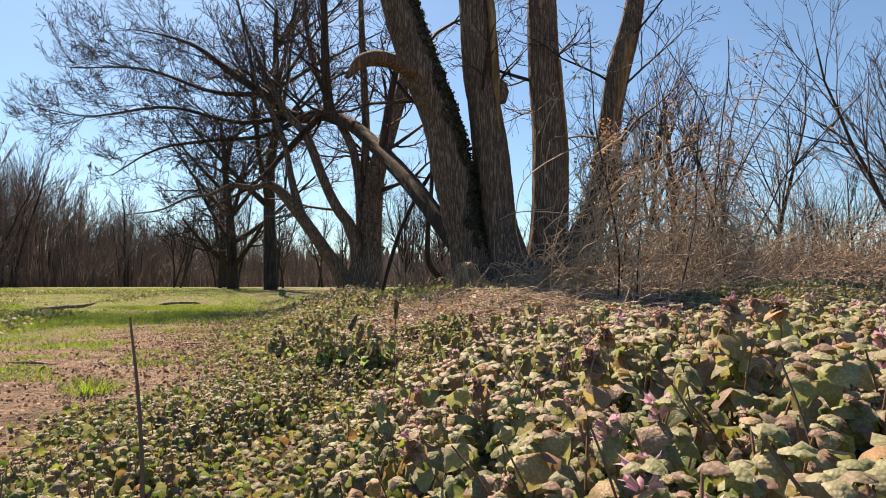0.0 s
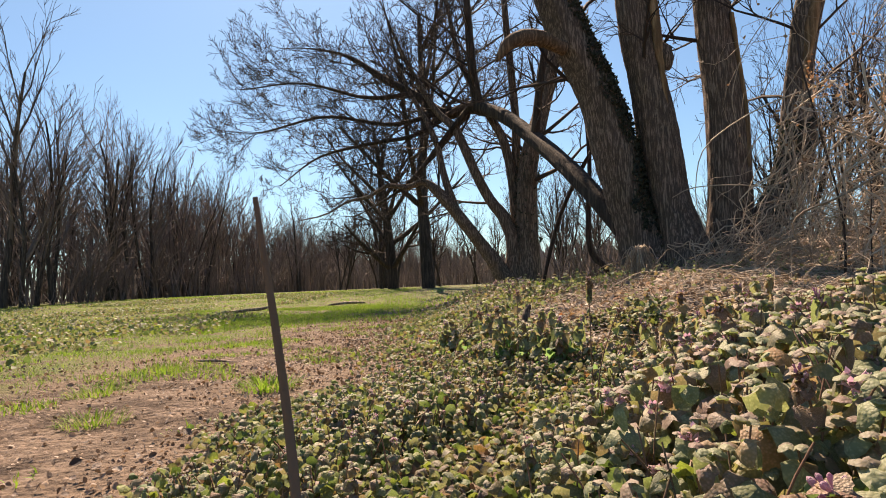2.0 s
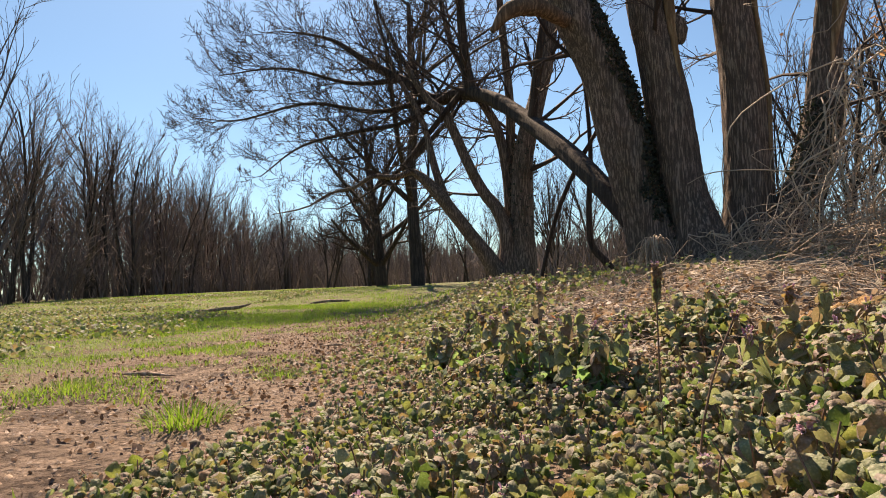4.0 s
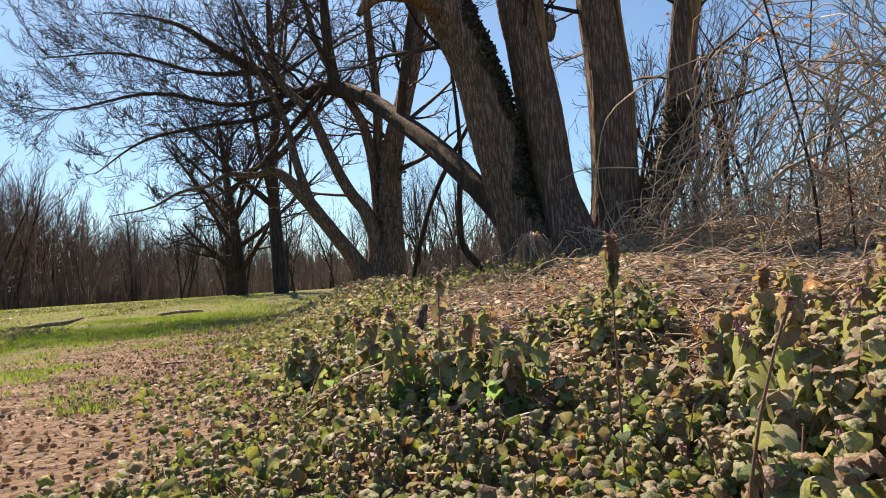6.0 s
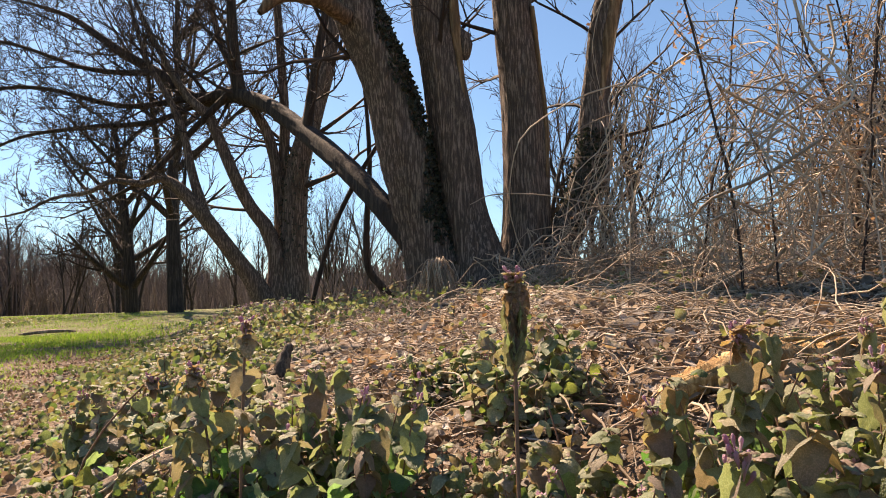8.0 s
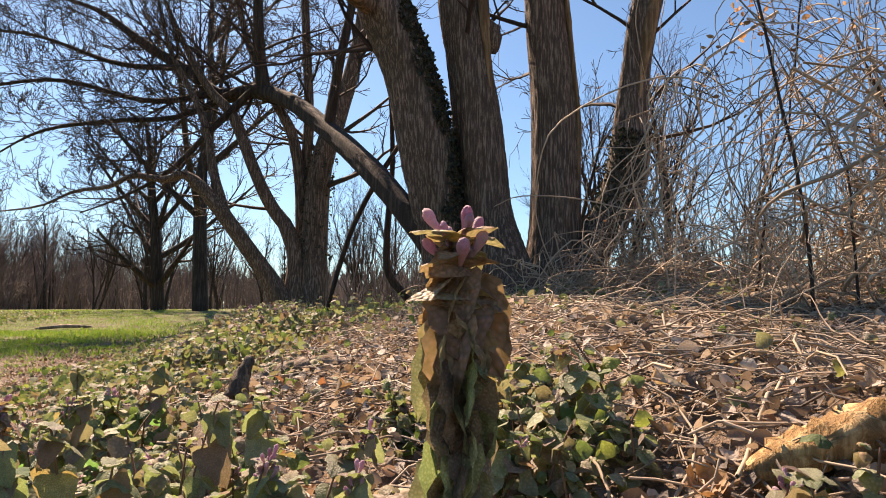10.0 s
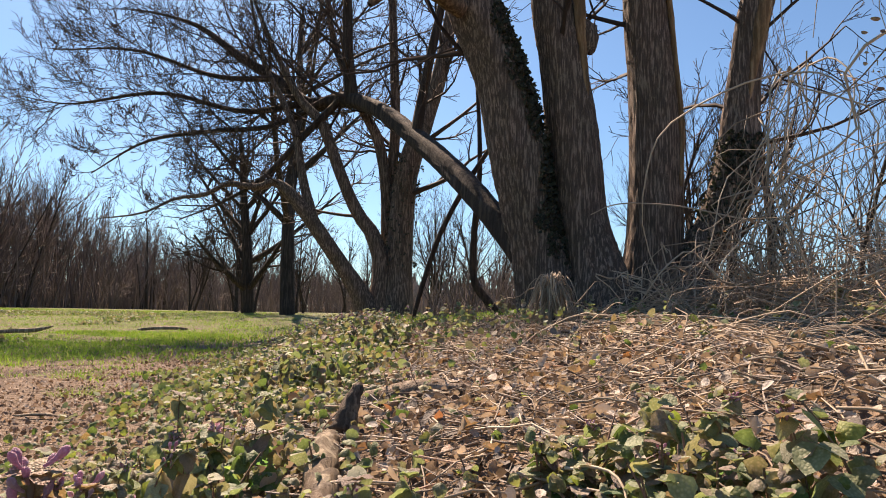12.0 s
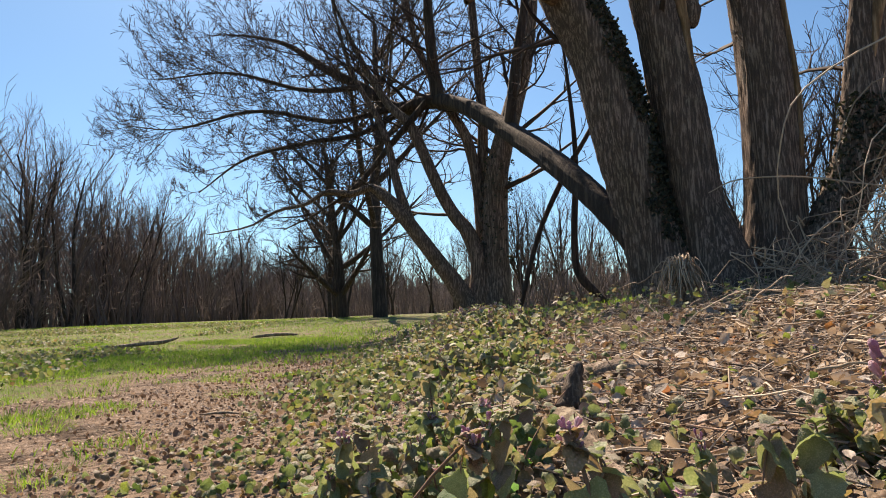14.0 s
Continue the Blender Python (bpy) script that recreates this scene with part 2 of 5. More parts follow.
def scatter_mesh(name, template, faces, places, turns, scales, material, smooth=False):
    """Copies of a small template joined: places (m, 3), turns (m, 3) Euler radians, scales (m,) or (m, 3)."""
    cx, cy, cz = np.cos(turns).T
    sx, sy, sz = np.sin(turns).T
    rot = np.empty((len(places), 3, 3))
    rot[:, 0] = np.stack([cz * cy, cz * sy * sx - sz * cx, cz * sy * cx + sz * sx], -1)
    rot[:, 1] = np.stack([sz * cy, sz * sy * sx + cz * cx, sz * sy * cx - cz * sx], -1)
    rot[:, 2] = np.stack([-sy, cy * sx, cy * cx], -1)
    scales = np.asarray(scales, float)
    if scales.ndim == 1:
        scales = scales[:, None].repeat(3, 1)
    v = np.einsum("mij,mnj->mni", rot, template[None] * scales[:, None]) + places[:, None]
    k = len(template)
    fs = [(np.asarray(f)[None] + (np.arange(len(places)) * k)[:, None, None]).reshape(-1, np.shape(f)[1]) for f in faces]
    return mesh_np(name, v.reshape(-1, 3), fs, material, smooth)


# ---- ground ----
def smooth_step(a, b, v):
    f = np.clip((np.asarray(v, float) - a) / (b - a), 0, 1)
    return f * f * (3 - 2 * f)


def wave(x, y, s, p=0.0):
    return np.sin(x * s + 1.7 * np.sin(y * s * 0.7 + p) + p) * np.sin(y * s * 1.1 + 1.3 * np.sin(x * s * 0.6 + p * 2) + p * 1.7)


def soil(x, y):
    """Height of the ground, in the plan, counted from the first eye."""
    x, y = np.asarray(x, float), np.asarray(y, float)
    left = np.interp(y, [-5, 3, 7, 10, 15, 25, 40, 80], [-0.48, -0.48, -0.50, -0.47, -0.33, -0.1, 0.03, 0.1])
    right = np.interp(y, [-5, 2.7, 3.2, 4, 6, 8.5, 12, 25, 40, 80], [-0.44, -0.44, -0.38, -0.28, -0.2, -0.12, -0.08, -0.02, 0.04, 0.1])
    lane = -1.3 - 0.22 * np.clip(y - 2.5, 0, 14)
    w = smooth_step(-0.5, 2.3, x - lane)
    z = left + (right - left) * w
    z = z + 0.05 * np.clip(x - 1.5, 0, 3) * smooth_step(2, 6, y) + 0.15 * smooth_step(-0.8, 1.0, x) * smooth_step(4.5, 8.5, y)
    z = z + 0.13 * smooth_step(-0.15, 0.5, x) * (1 - smooth_step(5.0, 7.0, y)) + 0.1 * smooth_step(0.9, 2.2, x) * (1 - smooth_step(6.0, 8.5, y))
    z = z + 0.05 * smooth_step(-1.4, -0.6, x) * (1 - smooth_step(0.2, 0.8, x)) * smooth_step(2.95, 3.5, y) * (1 - smooth_step(5.0, 6.5, y))
    near = 1 - smooth_step(12, 40, np.hypot(x, y - 5))
    return z + near * (0.012 * wave(x, y, 2.3) + 0.007 * wave(x, y, 6.1, 1.0))


def bare(x, y):
    """1 on the trodden path, 0 off it."""
    x, y = np.asarray(x, float), np.asarray(y, float)
    lane = -1.45 - 0.29 * np.clip(y, 0, 30)
    width = 0.56 - 0.012 * np.clip(y, 0, 20)
    green = smooth_step(0.1, 0.5, wave(x, y, 1.5, 0.3) + 0.4 * wave(x, y, 3.9, 1.1)) * smooth_step(0.1, -0.3, x - lane)
    return (1 - 0.85 * green) * (1 - smooth_step(7, 11, y)) * (1 - smooth_step(0.5, 1.15, np.abs(x - lane + 0.25 * wave(x, y, 1.3)) / width + 0.3 * wave(x, y, 3.7, 2) + 0.18 * wave(x, y, 9.0, 1)))


def ground_sheet():
    def steps(lo, hi, fine_lo, fine_hi, d):
        inner = list(np.arange(fine_lo, fine_hi, d))
        out, s, v = [], d, fine_hi
        while v < hi:
            out.append(v)
            s *= 1.18
            v += s
        out.append(hi)
        low, s, v = [], d, fine_lo
        while v > lo:
            s *= 1.18
            v -= s
            low.append(max(v, lo))
        return np.array(low[::-1] + inner + out)

    xs, ys = steps(-900, 900, -6, 5, 0.08), steps(-300, 1500, -1, 12, 0.08)
    gx, gy = np.meshgrid(xs, ys)
    v = np.stack([gx, gy, soil(gx, gy) + EYE], -1).reshape(-1, 3)
    n = len(xs)
    i = (np.arange(len(ys) - 1)[:, None] * n + np.arange(n - 1)[None]).ravel()
    m = Mat("soil", 0.95)
    coarse, mid, fine = m.noise(0.35, 6), m.noise(2.0, 6), m.noise(14.0, 5, 0.7)
    dirt = m.mix(m.ramp(m.noise(1.3, 7, 0.7), (0.42, (0, 0, 0)), (0.58, (1, 1, 1))), (0.11, 0.075, 0.052), m.mix(mid, (0.22, 0.158, 0.115), (0.42, 0.32, 0.245)))
    dirt = m.mix(m.ramp(fine, (0.35, (0, 0, 0)), (0.7, (1, 1, 1))), m.mix(1.0, dirt, (0.55, 0.5, 0.45), "MULTIPLY"), dirt)
    turf = m.mix(m.ramp(m.noise(1.1, 6, 0.7), (0.41, (0, 0, 0)), (0.53, (1, 1, 1))), m.mix(fine, (0.07, 0.048, 0.032), (0.2, 0.145, 0.095)), m.mix(mid, (0.07, 0.115, 0.02), (0.16, 0.2, 0.045)))
    earth = m.mix(fine, (0.1, 0.072, 0.05), (0.32, 0.225, 0.16))
    attr = m.node("ShaderNodeAttribute")
    attr.attribute_name = "cover"
    sep = m.node("ShaderNodeSeparateColor")
    m.link(attr.outputs["Color"], sep.inputs[0])
    c = m.mix(sep.outputs[0], earth, dirt)
    c = m.mix(m.maths("MULTIPLY", sep.outputs[1], m.ramp(coarse, (0.3, (0.55, 0.55, 0.55)), (0.6, (1, 1, 1)))), c, turf)
    crumbs = m.node("ShaderNodeTexVoronoi", Scale=9.0)
    m.link(m.obj, crumbs.inputs["Vector"])
    c = m.mix(m.ramp(crumbs.outputs["Distance"], (0.12, (0.75, 0.75, 0.75)), (0.3, (0, 0, 0))), c, m.mix(1.0, c, (0.4, 0.36, 0.32), "MULTIPLY"))
    m.color(c).bump(m.maths("ADD", m.maths("ADD", fine, mid), m.maths("MULTIPLY", crumbs.outputs["Distance"], 0.8)), 1.0, 0.09)
    me = mesh_np("ground", v, [np.stack([i, i + 1, i + n + 1, i + n], -1)], m.m, True)
    cover = me.attributes.new("cover", "FLOAT_COLOR", "POINT")
    b = bare(gx, gy).ravel()
    g = (smooth_step(-1.9, -2.6, gx + 0.27 * gy) + smooth_step(10.5, 14, gy)).ravel().clip(0, 1) * (1 - b)
    cover.data.foreach_set("color", np.stack([b, g, 0 * b, 1 + 0 * b], -1).astype(np.float32).ravel())
    thing("ground", me, label="uneven ground with a trodden earth path through turf", category="ground", kind="structure")


ground_sheet()


# ---- trees ----
def local(rows, x, y, z):
    return [(a - x, b - y, c - z, r) for a, b, c, r in rows]


def twigs_along(out, rows, count, length, rnd, level=1, up=0.05, lo=0.2, kids=(0, 4, 4, 3), wide=(35, 80), way=None, r=0.35, thin=0.004):
    """Side branches along a limb given by rows of (x, y, z, r)."""
    pts, rad = curve_through(rows, 40)
    for k in range(count):
        f = lo + (1 - lo) * (k + rnd.random()) / count
        i = min(38, int(f * 39))
        d = pts[i + 1] - pts[i]
        d /= np.linalg.norm(d)
        side = np.cross(d, [rnd.gauss(0, 1), rnd.gauss(0, 1), rnd.gauss(0, 1)])
        side /= np.linalg.norm(side)
        a = radians(rnd.uniform(*wide))
        w = d * math.cos(a) + side * math.sin(a)
        if way is not None:
            w = w * 0.6 + np.array(way) * 0.6
        grow(out, pts[i], w, length * rnd.uniform(0.6, 1.2) * (1.1 - 0.5 * f), max(thin * 2, rad[i] * r), level, rnd, up, 0.14, kids, thin)


def bark_trunk(name, rows, parent, material=None, n=34, sides=20, flare=0.0, seed=0, label="", ridge=0.0):
    """A trunk with uneven cross-sections, a flared foot and, where ridge is set, furrowed bark of that depth."""
    pts, rad = curve_through(rows, n)
    rnd = np.random.default_rng(seed)
    v, f = tube_arrays([(pts, rad)], sides)
    v = v.reshape(n, sides, 3)
    off = v - pts[:, None]
    h = np.linspace(0, 9, n)[:, None]
    a = np.arange(sides)[None] * 2 * math.pi / sides
    lumps = 1 + 0.05 * np.sin(3 * a + seed + 0.4 * h) + 0.04 * np.sin(5 * a - 0.3 * h + 2 * seed)
    if ridge:
        deep = np.array([[abs(noise.noise((p[0] * 26, p[1] * 26, p[2] * 3.2 + seed))) + 0.5 * abs(noise.noise((p[0] * 55, p[1] * 55, p[2] * 8))) for p in ring] for ring in v])
        lumps = lumps + (0.3 - deep) * ridge / rad[:, None]
    else:
        lumps = lumps + 0.025 * rnd.normal(size=(n, sides))
    foot = 1 + flare * np.exp(-h / 0.9) * (0.7 + 0.5 * np.sin(4 * a + seed))
    v = (pts[:, None] + off * (lumps * foot)[..., None]).reshape(-1, 3)
    return part(name, mesh_np(name, v, [f], material or BARK, True), parent, label)


LEAF_V = np.array([(0, 0, 0), (-0.3, 0.25, 0.08), (0.3, 0.25, 0.08), (-0.36, 0.6, 0.06), (0.36, 0.6, 0.06), (0, 0.5, -0.04), (0, 1, -0.12), (-0.2, 0.85, -0.02), (0.2, 0.85, -0.02)])
LEAF_F = [np.array([(0, 5, 1), (0, 2, 5)]), np.array([(1, 5, 7, 3), (2, 4, 8, 5)]), np.array([(5, 6, 7), (5, 8, 6)])]


def main_tree():
    bx, by, bz = 0.95, 9.0, float(soil(0.95, 9.0)) - 0.06
    tree = thing("maple_tree", None, bx, by, bz, label="old many-stemmed maple with grey furrowed bark, bare in early spring", category="tree")
    L = lambda rows: local(rows, bx, by, bz)
    t1 = L([(0.55, 9.0, -0.05, 0.33), (0.40, 9.0, 0.50, 0.27), (0.28, 9.0, 0.98, 0.262), (0.15, 9.0, 1.67, 0.285), (-0.02, 9.0, 2.43, 0.275), (-0.34, 9.0, 3.23, 0.275), (-0.7, 9.0, 4.4, 0.26), (-0.95, 9.1, 6.0, 0.22), (-1.3, 9.2, 8.5, 0.15)])
    t2 = L([(0.97, 8.9, -0.05, 0.36), (0.88, 8.95, 0.50, 0.285), (0.78, 9.0, 0.97, 0.262), (0.70, 9.0, 1.83, 0.258), (0.60, 9.0, 2.60, 0.228), (0.50, 9.0, 3.20, 0.219), (0.42, 9.0, 4.4, 0.2), (0.3, 9.0, 6.0, 0.17), (0.3, 9.0, 8.5, 0.1)])
    t3 = L([(1.46, 9.1, -0.05, 0.33), (1.51, 9.1, 0.59, 0.268), (1.54, 9.1, 1.16, 0.257), (1.55, 9.1, 2.02, 0.252), (1.52, 9.1, 2.61, 0.241), (1.47, 9.1, 3.21, 0.228), (1.45, 9.1, 4.4, 0.21), (1.5, 9.1, 6.0, 0.18), (1.6, 9.1, 8.5, 0.1)])
    t4 = L([(1.72, 9.0, -0.05, 0.25), (1.86, 9.0, 0.48, 0.195), (2.10, 9.0, 0.91, 0.2), (2.26, 9.0, 1.30, 0.21), (2.33, 9.0, 1.63, 0.205), (2.36, 9.0, 2.03, 0.175), (2.43, 9.0, 2.54, 0.15), (2.54, 9.0, 3.12, 0.16), (2.75, 9.0, 3.9, 0.14), (3.0, 9.1, 5.2, 0.1)])
    for k, (rows, flare) in enumerate(((t1, 0.15), (t2, 0.25), (t3, 0.2), (t4, 0.15))):
        bark_trunk("trunk", rows, tree, n=150, sides=84, flare=flare, seed=k + 1, ridge=0.022)
    limb = L([(0.30, 9.0, 0.45, 0.156), (-0.03, 9.2, 0.95, 0.134), (-0.47, 10.0, 1.61, 0.14), (-1.07, 11.2, 2.40, 0.14), (-1.82, 12.5, 3.25, 0.133), (-2.51, 13.3, 3.68, 0.125), (-3.26, 13.8, 3.77, 0.117), (-4.01, 14.2, 4.37, 0.101), (-4.92, 14.6, 5.01, 0.0858), (-5.99, 15.0, 5.83, 0.0468), (-7.2, 15.3, 6.3, 0.0195), (-8.3, 15.5, 6.5, 0.00468)])
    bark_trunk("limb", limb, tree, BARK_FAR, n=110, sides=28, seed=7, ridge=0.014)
    rnd = random.Random(11)
    out = {}
    # the wide fan of fine twigs on the low limb
    low1 = L([(-2.9, 13.5, 3.75, 0.07), (-3.9, 13.6, 3.3, 0.05), (-5.0, 13.6, 3.2, 0.04), (-6.3, 13.8, 3.05, 0.025), (-7.4, 14.0, 2.5, 0.01)])
    low2 = L([(-3.3, 13.8, 3.8, 0.07), (-4.6, 14.0, 3.7, 0.05), (-6.2, 14.0, 4.05, 0.035), (-8.0, 14.2, 3.9, 0.018), (-9.2, 14.3, 4.1, 0.008)])
    low3 = L([(-4.0, 14.2, 4.4, 0.07), (-5.3, 14.3, 4.5, 0.045), (-7.0, 14.5, 5.1, 0.028), (-8.8, 14.7, 5.2, 0.01)])
    low4 = L([(-2.6, 13.3, 3.7, 0.07), (-3.2, 13.2, 3.0, 0.055), (-3.9, 13.1, 2.2, 0.04), (-4.6, 13.0, 1.75, 0.02), (-5.2, 13.0, 1.5, 0.01)])
    up1 = L([(-2.4, 13.2, 3.65, 0.13), (-2.5, 13.2, 4.6, 0.1), (-2.55, 13.2, 6.0, 0.08), (-2.7, 13.3, 8.5, 0.04)])
    up2 = L([(-1.1, 11.2, 2.4, 0.09), (-0.95, 11.2, 3.4, 0.07), (-0.75, 11.3, 4.6, 0.06), (-0.5, 11.3, 7.0, 0.03)])
    for rows in (low1, low2, low3, low4, up1, up2):
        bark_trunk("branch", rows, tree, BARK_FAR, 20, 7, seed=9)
    for rows, n, ln in ((low1, 20, 1.7), (low2, 24, 1.9), (low3, 22, 1.9), (low4, 12, 1.3), (up1, 16, 2.0), (up2, 9, 1.5), (limb, 26, 2.1)):
        twigs_along(out, rows, n, ln, rnd, 1, 0.09, 0.4 if rows is limb else 0.15, (0, 6, 5, 2), way=(-0.45, 0, 0.1) if rows is not up1 else None, r=0.3, thin=0.0045)
    for rows, n in ((t1, 6), (t2, 5), (t3, 6), (t4, 9)):
        twigs_along(out, rows, n, 2.0, rnd, 1, 0.05, 0.42, (0, 5, 4, 2), r=0.16)
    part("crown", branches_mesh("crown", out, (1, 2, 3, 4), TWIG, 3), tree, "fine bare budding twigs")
    # broken hanging limb on the first trunk
    part("broken_limb", mesh_np("broken_limb", *[(v, [f]) for v, f in [tube_arrays([curve_through(L([(-0.45, 8.75, 3.02, 0.09), (-0.75, 8.4, 3.08, 0.1), (-1.05, 8.15, 2.98, 0.095), (-1.25, 8.05, 2.72, 0.03)]), 16)], 10, 0.05)]][0], WOOD_DEAD, True), tree, "snapped limb of brown dead wood")
    # strips where the bark is gone
    for rows in ([(0.83, 8.84, 1.75, 0.02), (0.80, 8.84, 2.3, 0.035), (0.77, 8.84, 2.7, 0.05), (0.73, 8.84, 3.4, 0.06), (0.66, 8.84, 4.4, 0.05)],
                 [(1.76, 8.98, 1.3, 0.02), (1.78, 8.98, 1.9, 0.03), (1.73, 8.98, 2.6, 0.03), (1.68, 8.98, 3.3, 0.03)],
                 [(2.40, 8.86, 2.15, 0.02), (2.46, 8.86, 2.5, 0.045), (2.56, 8.85, 3.0, 0.07), (2.68, 8.85, 3.6, 0.06)]):
        part("bare_wood", mesh_np("bare_wood", *[(v, [f]) for v, f in [tube_arrays([curve_through(L(rows), 18)], 8, 0.08, 3)]][0], WOOD_BARE, True), tree, "strip of orange wood with the bark gone")
    part("bark_burl", mesh_np("bark_burl", *[(v, [f]) for v, f in [tube_arrays([curve_through(L([(0.83, 8.87, 2.62, 0.04), (0.85, 8.86, 2.7, 0.075), (0.84, 8.86, 2.85, 0.08), (0.82, 8.88, 2.97, 0.03)]), 9)], 9, 0.12, 5)]][0], BARK, True), tree)
    # dark moss and ivy along the first trunk and on the fourth
    g = np.random.default_rng(5)
    p1, r1 = curve_through(t1, 200)
    k = g.integers(8, 150, 4200)
    ang = -0.6 + 0.25 * np.sin(k * 0.11) + 0.15 * np.sin(k * 0.37) + g.uniform(-0.6, 0.5, 4200)
    pl = p1[k] + r1[k][:, None] * 1.05 * np.stack([np.cos(ang), np.sin(ang), 0 * ang], -1) + g.normal(0, 0.01, (4200, 3))
    p4, r4 = curve_through(t4, 200)
    k = g.integers(28, 100, 1100)
    ang = g.normal(-2.1, 0.7, 1100)
    pl4 = p4[k] + r4[k][:, None] * 1.04 * np.stack([np.cos(ang), np.sin(ang), 0 * ang], -1)
    pl = np.concatenate([pl, pl4])
    part("moss", scatter_mesh("moss", LEAF_V, LEAF_F, pl, g.uniform(-3, 3, (len(pl), 3)), g.uniform(0.025, 0.055, len(pl)), MOSS), tree, "dark moss and small ivy leaves")
    # pale fallen twig caught in the fork
    thing("fallen_twig", mesh_np("fallen_twig", *[(v, [f]) for v, f in [tube_arrays([curve_through([(0.75, 8.35, 0.9, 0.004), (1.0, 8.35, 1.0, 0.006), (1.5, 8.4, 1.0, 0.007), (2.0, 8.5, 0.93, 0.008), (2.6, 8.4, 0.78, 0.008), (3.1, 8.3, 0.55, 0.007)], 20)], 5)]][0], VINE, True), 0, 0, 0,
               label="long pale twig fallen across the maple stems", category="twig")
    return tree


def left_tree():
    bx, by = -1.75, 13.5
    bz = float(soil(bx, by)) - 0.05
    tree = thing("maple_tree", None, bx, by, bz, label="dark bare tree with several crooked stems and ivy", category="tree")
    L = lambda rows: local(rows, bx, by, bz)
    stems = [
        [(-1.62, 13.5, -0.1, 0.34), (-1.55, 13.5, 0.73, 0.25), (-1.51, 13.5, 1.51, 0.215), (-1.42, 13.5, 2.51, 0.195), (-1.12, 13.5, 3.52, 0.17), (-0.84, 13.5, 4.54, 0.13), (-0.6, 13.5, 6.5, 0.09), (-0.4, 13.5, 9.0, 0.04)],
        [(-1.85, 13.4, -0.1, 0.22), (-1.81, 13.4, 0.73, 0.155), (-1.99, 13.4, 1.32, 0.13), (-2.27, 13.4, 1.71, 0.11), (-2.55, 13.3, 2.32, 0.1), (-2.92, 13.3, 3.24, 0.095), (-3.4, 13.3, 3.8, 0.07), (-4.1, 13.3, 5.2, 0.035), (-4.6, 13.3, 6.6, 0.008)],
        [(-1.95, 13.3, -0.1, 0.2), (-2.21, 13.2, 0.43, 0.14), (-2.54, 13.1, 0.92, 0.125), (-2.96, 13.0, 1.52, 0.12), (-3.29, 13.0, 1.92, 0.11), (-3.6, 13.0, 2.15, 0.07), (-3.92, 13.0, 2.06, 0.06), (-4.4, 13.0, 2.12, 0.045), (-4.78, 13.0, 1.93, 0.035), (-5.3, 13.0, 1.85, 0.025), (-5.84, 13.0, 1.6, 0.018), (-6.6, 13.0, 1.5, 0.008)],
        [(-1.68, 13.7, -0.1, 0.24), (-1.76, 13.7, 1.02, 0.13), (-1.84, 13.7, 2.31, 0.1), (-2.01, 13.7, 3.12, 0.095), (-2.35, 13.7, 3.75, 0.076), (-2.87, 13.7, 5.0, 0.06), (-3.2, 13.7, 7.0, 0.03)],
        [(-1.6, 13.8, 0.9, 0.13), (-1.75, 13.8, 2.0, 0.11), (-1.7, 13.8, 3.5, 0.09), (-1.8, 13.8, 5.5, 0.07), (-1.9, 13.8, 8.0, 0.03)],
        [(-2.9, 13.0, 1.45, 0.09), (-3.15, 13.1, 2.2, 0.075), (-3.4, 13.2, 3.2, 0.06), (-4.0, 13.3, 4.4, 0.04), (-4.3, 13.3, 5.6, 0.02), (-4.5, 13.3, 6.6, 0.005)],
    ]
    rnd = random.Random(21)
    out = {}
    for k, rows in enumerate(stems):
        bark_trunk("trunk", L(rows), tree, n=30, sides=12, flare=0.2 if k in (0, 1, 2, 3) else 0, seed=20 + k)
        twigs_along(out, L(rows), 9, 1.7, rnd, 1, 0.08, 0.35, (0, 4, 4, 2), r=0.28)
    part("crown", branches_mesh("crown", out, (1, 2, 3, 4), TWIG, 4), tree, "fine bare twigs")
    g = np.random.default_rng(8)
    p, r = curve_through(L(stems[0]), 200)
    k = g.integers(30, 90, 500)
    a = g.uniform(0, 6.3, 500)
    pl = p[k] + (r[k] * g.uniform(1, 1.35, 500))[:, None] * np.stack([np.cos(a), np.sin(a), 0 * a], -1)
    part("ivy", scatter_mesh("ivy", LEAF_V, LEAF_F, pl, g.uniform(-3, 3, (500, 3)), g.uniform(0.025, 0.06, 500), MOSS), tree, "dark ivy leaves on the stem")


def bare_tree(seed, height, stems, kids, lean=0.12, thin=0.01):
    """A far bare tree with thin stems; the height in units of the plan."""
    rnd = random.Random(seed)
    out = {}
    for s in range(stems):
        a = rnd.uniform(0, 6.28)
        d = (math.cos(a) * lean * (1 if stems == 1 else 1.8), math.sin(a) * lean * (1 if stems == 1 else 1.8), 1)
        grow(out, (0.12 * math.cos(a), 0.12 * math.sin(a), -0.2), d, height * rnd.uniform(0.8, 1.0), height * 0.0135 * rnd.uniform(0.8, 1.3), 0, rnd, 0.07, 0.08, kids, thin, 0.47, (16, 42), 0.22, (7, 4, 3, 2, 2))
    return out


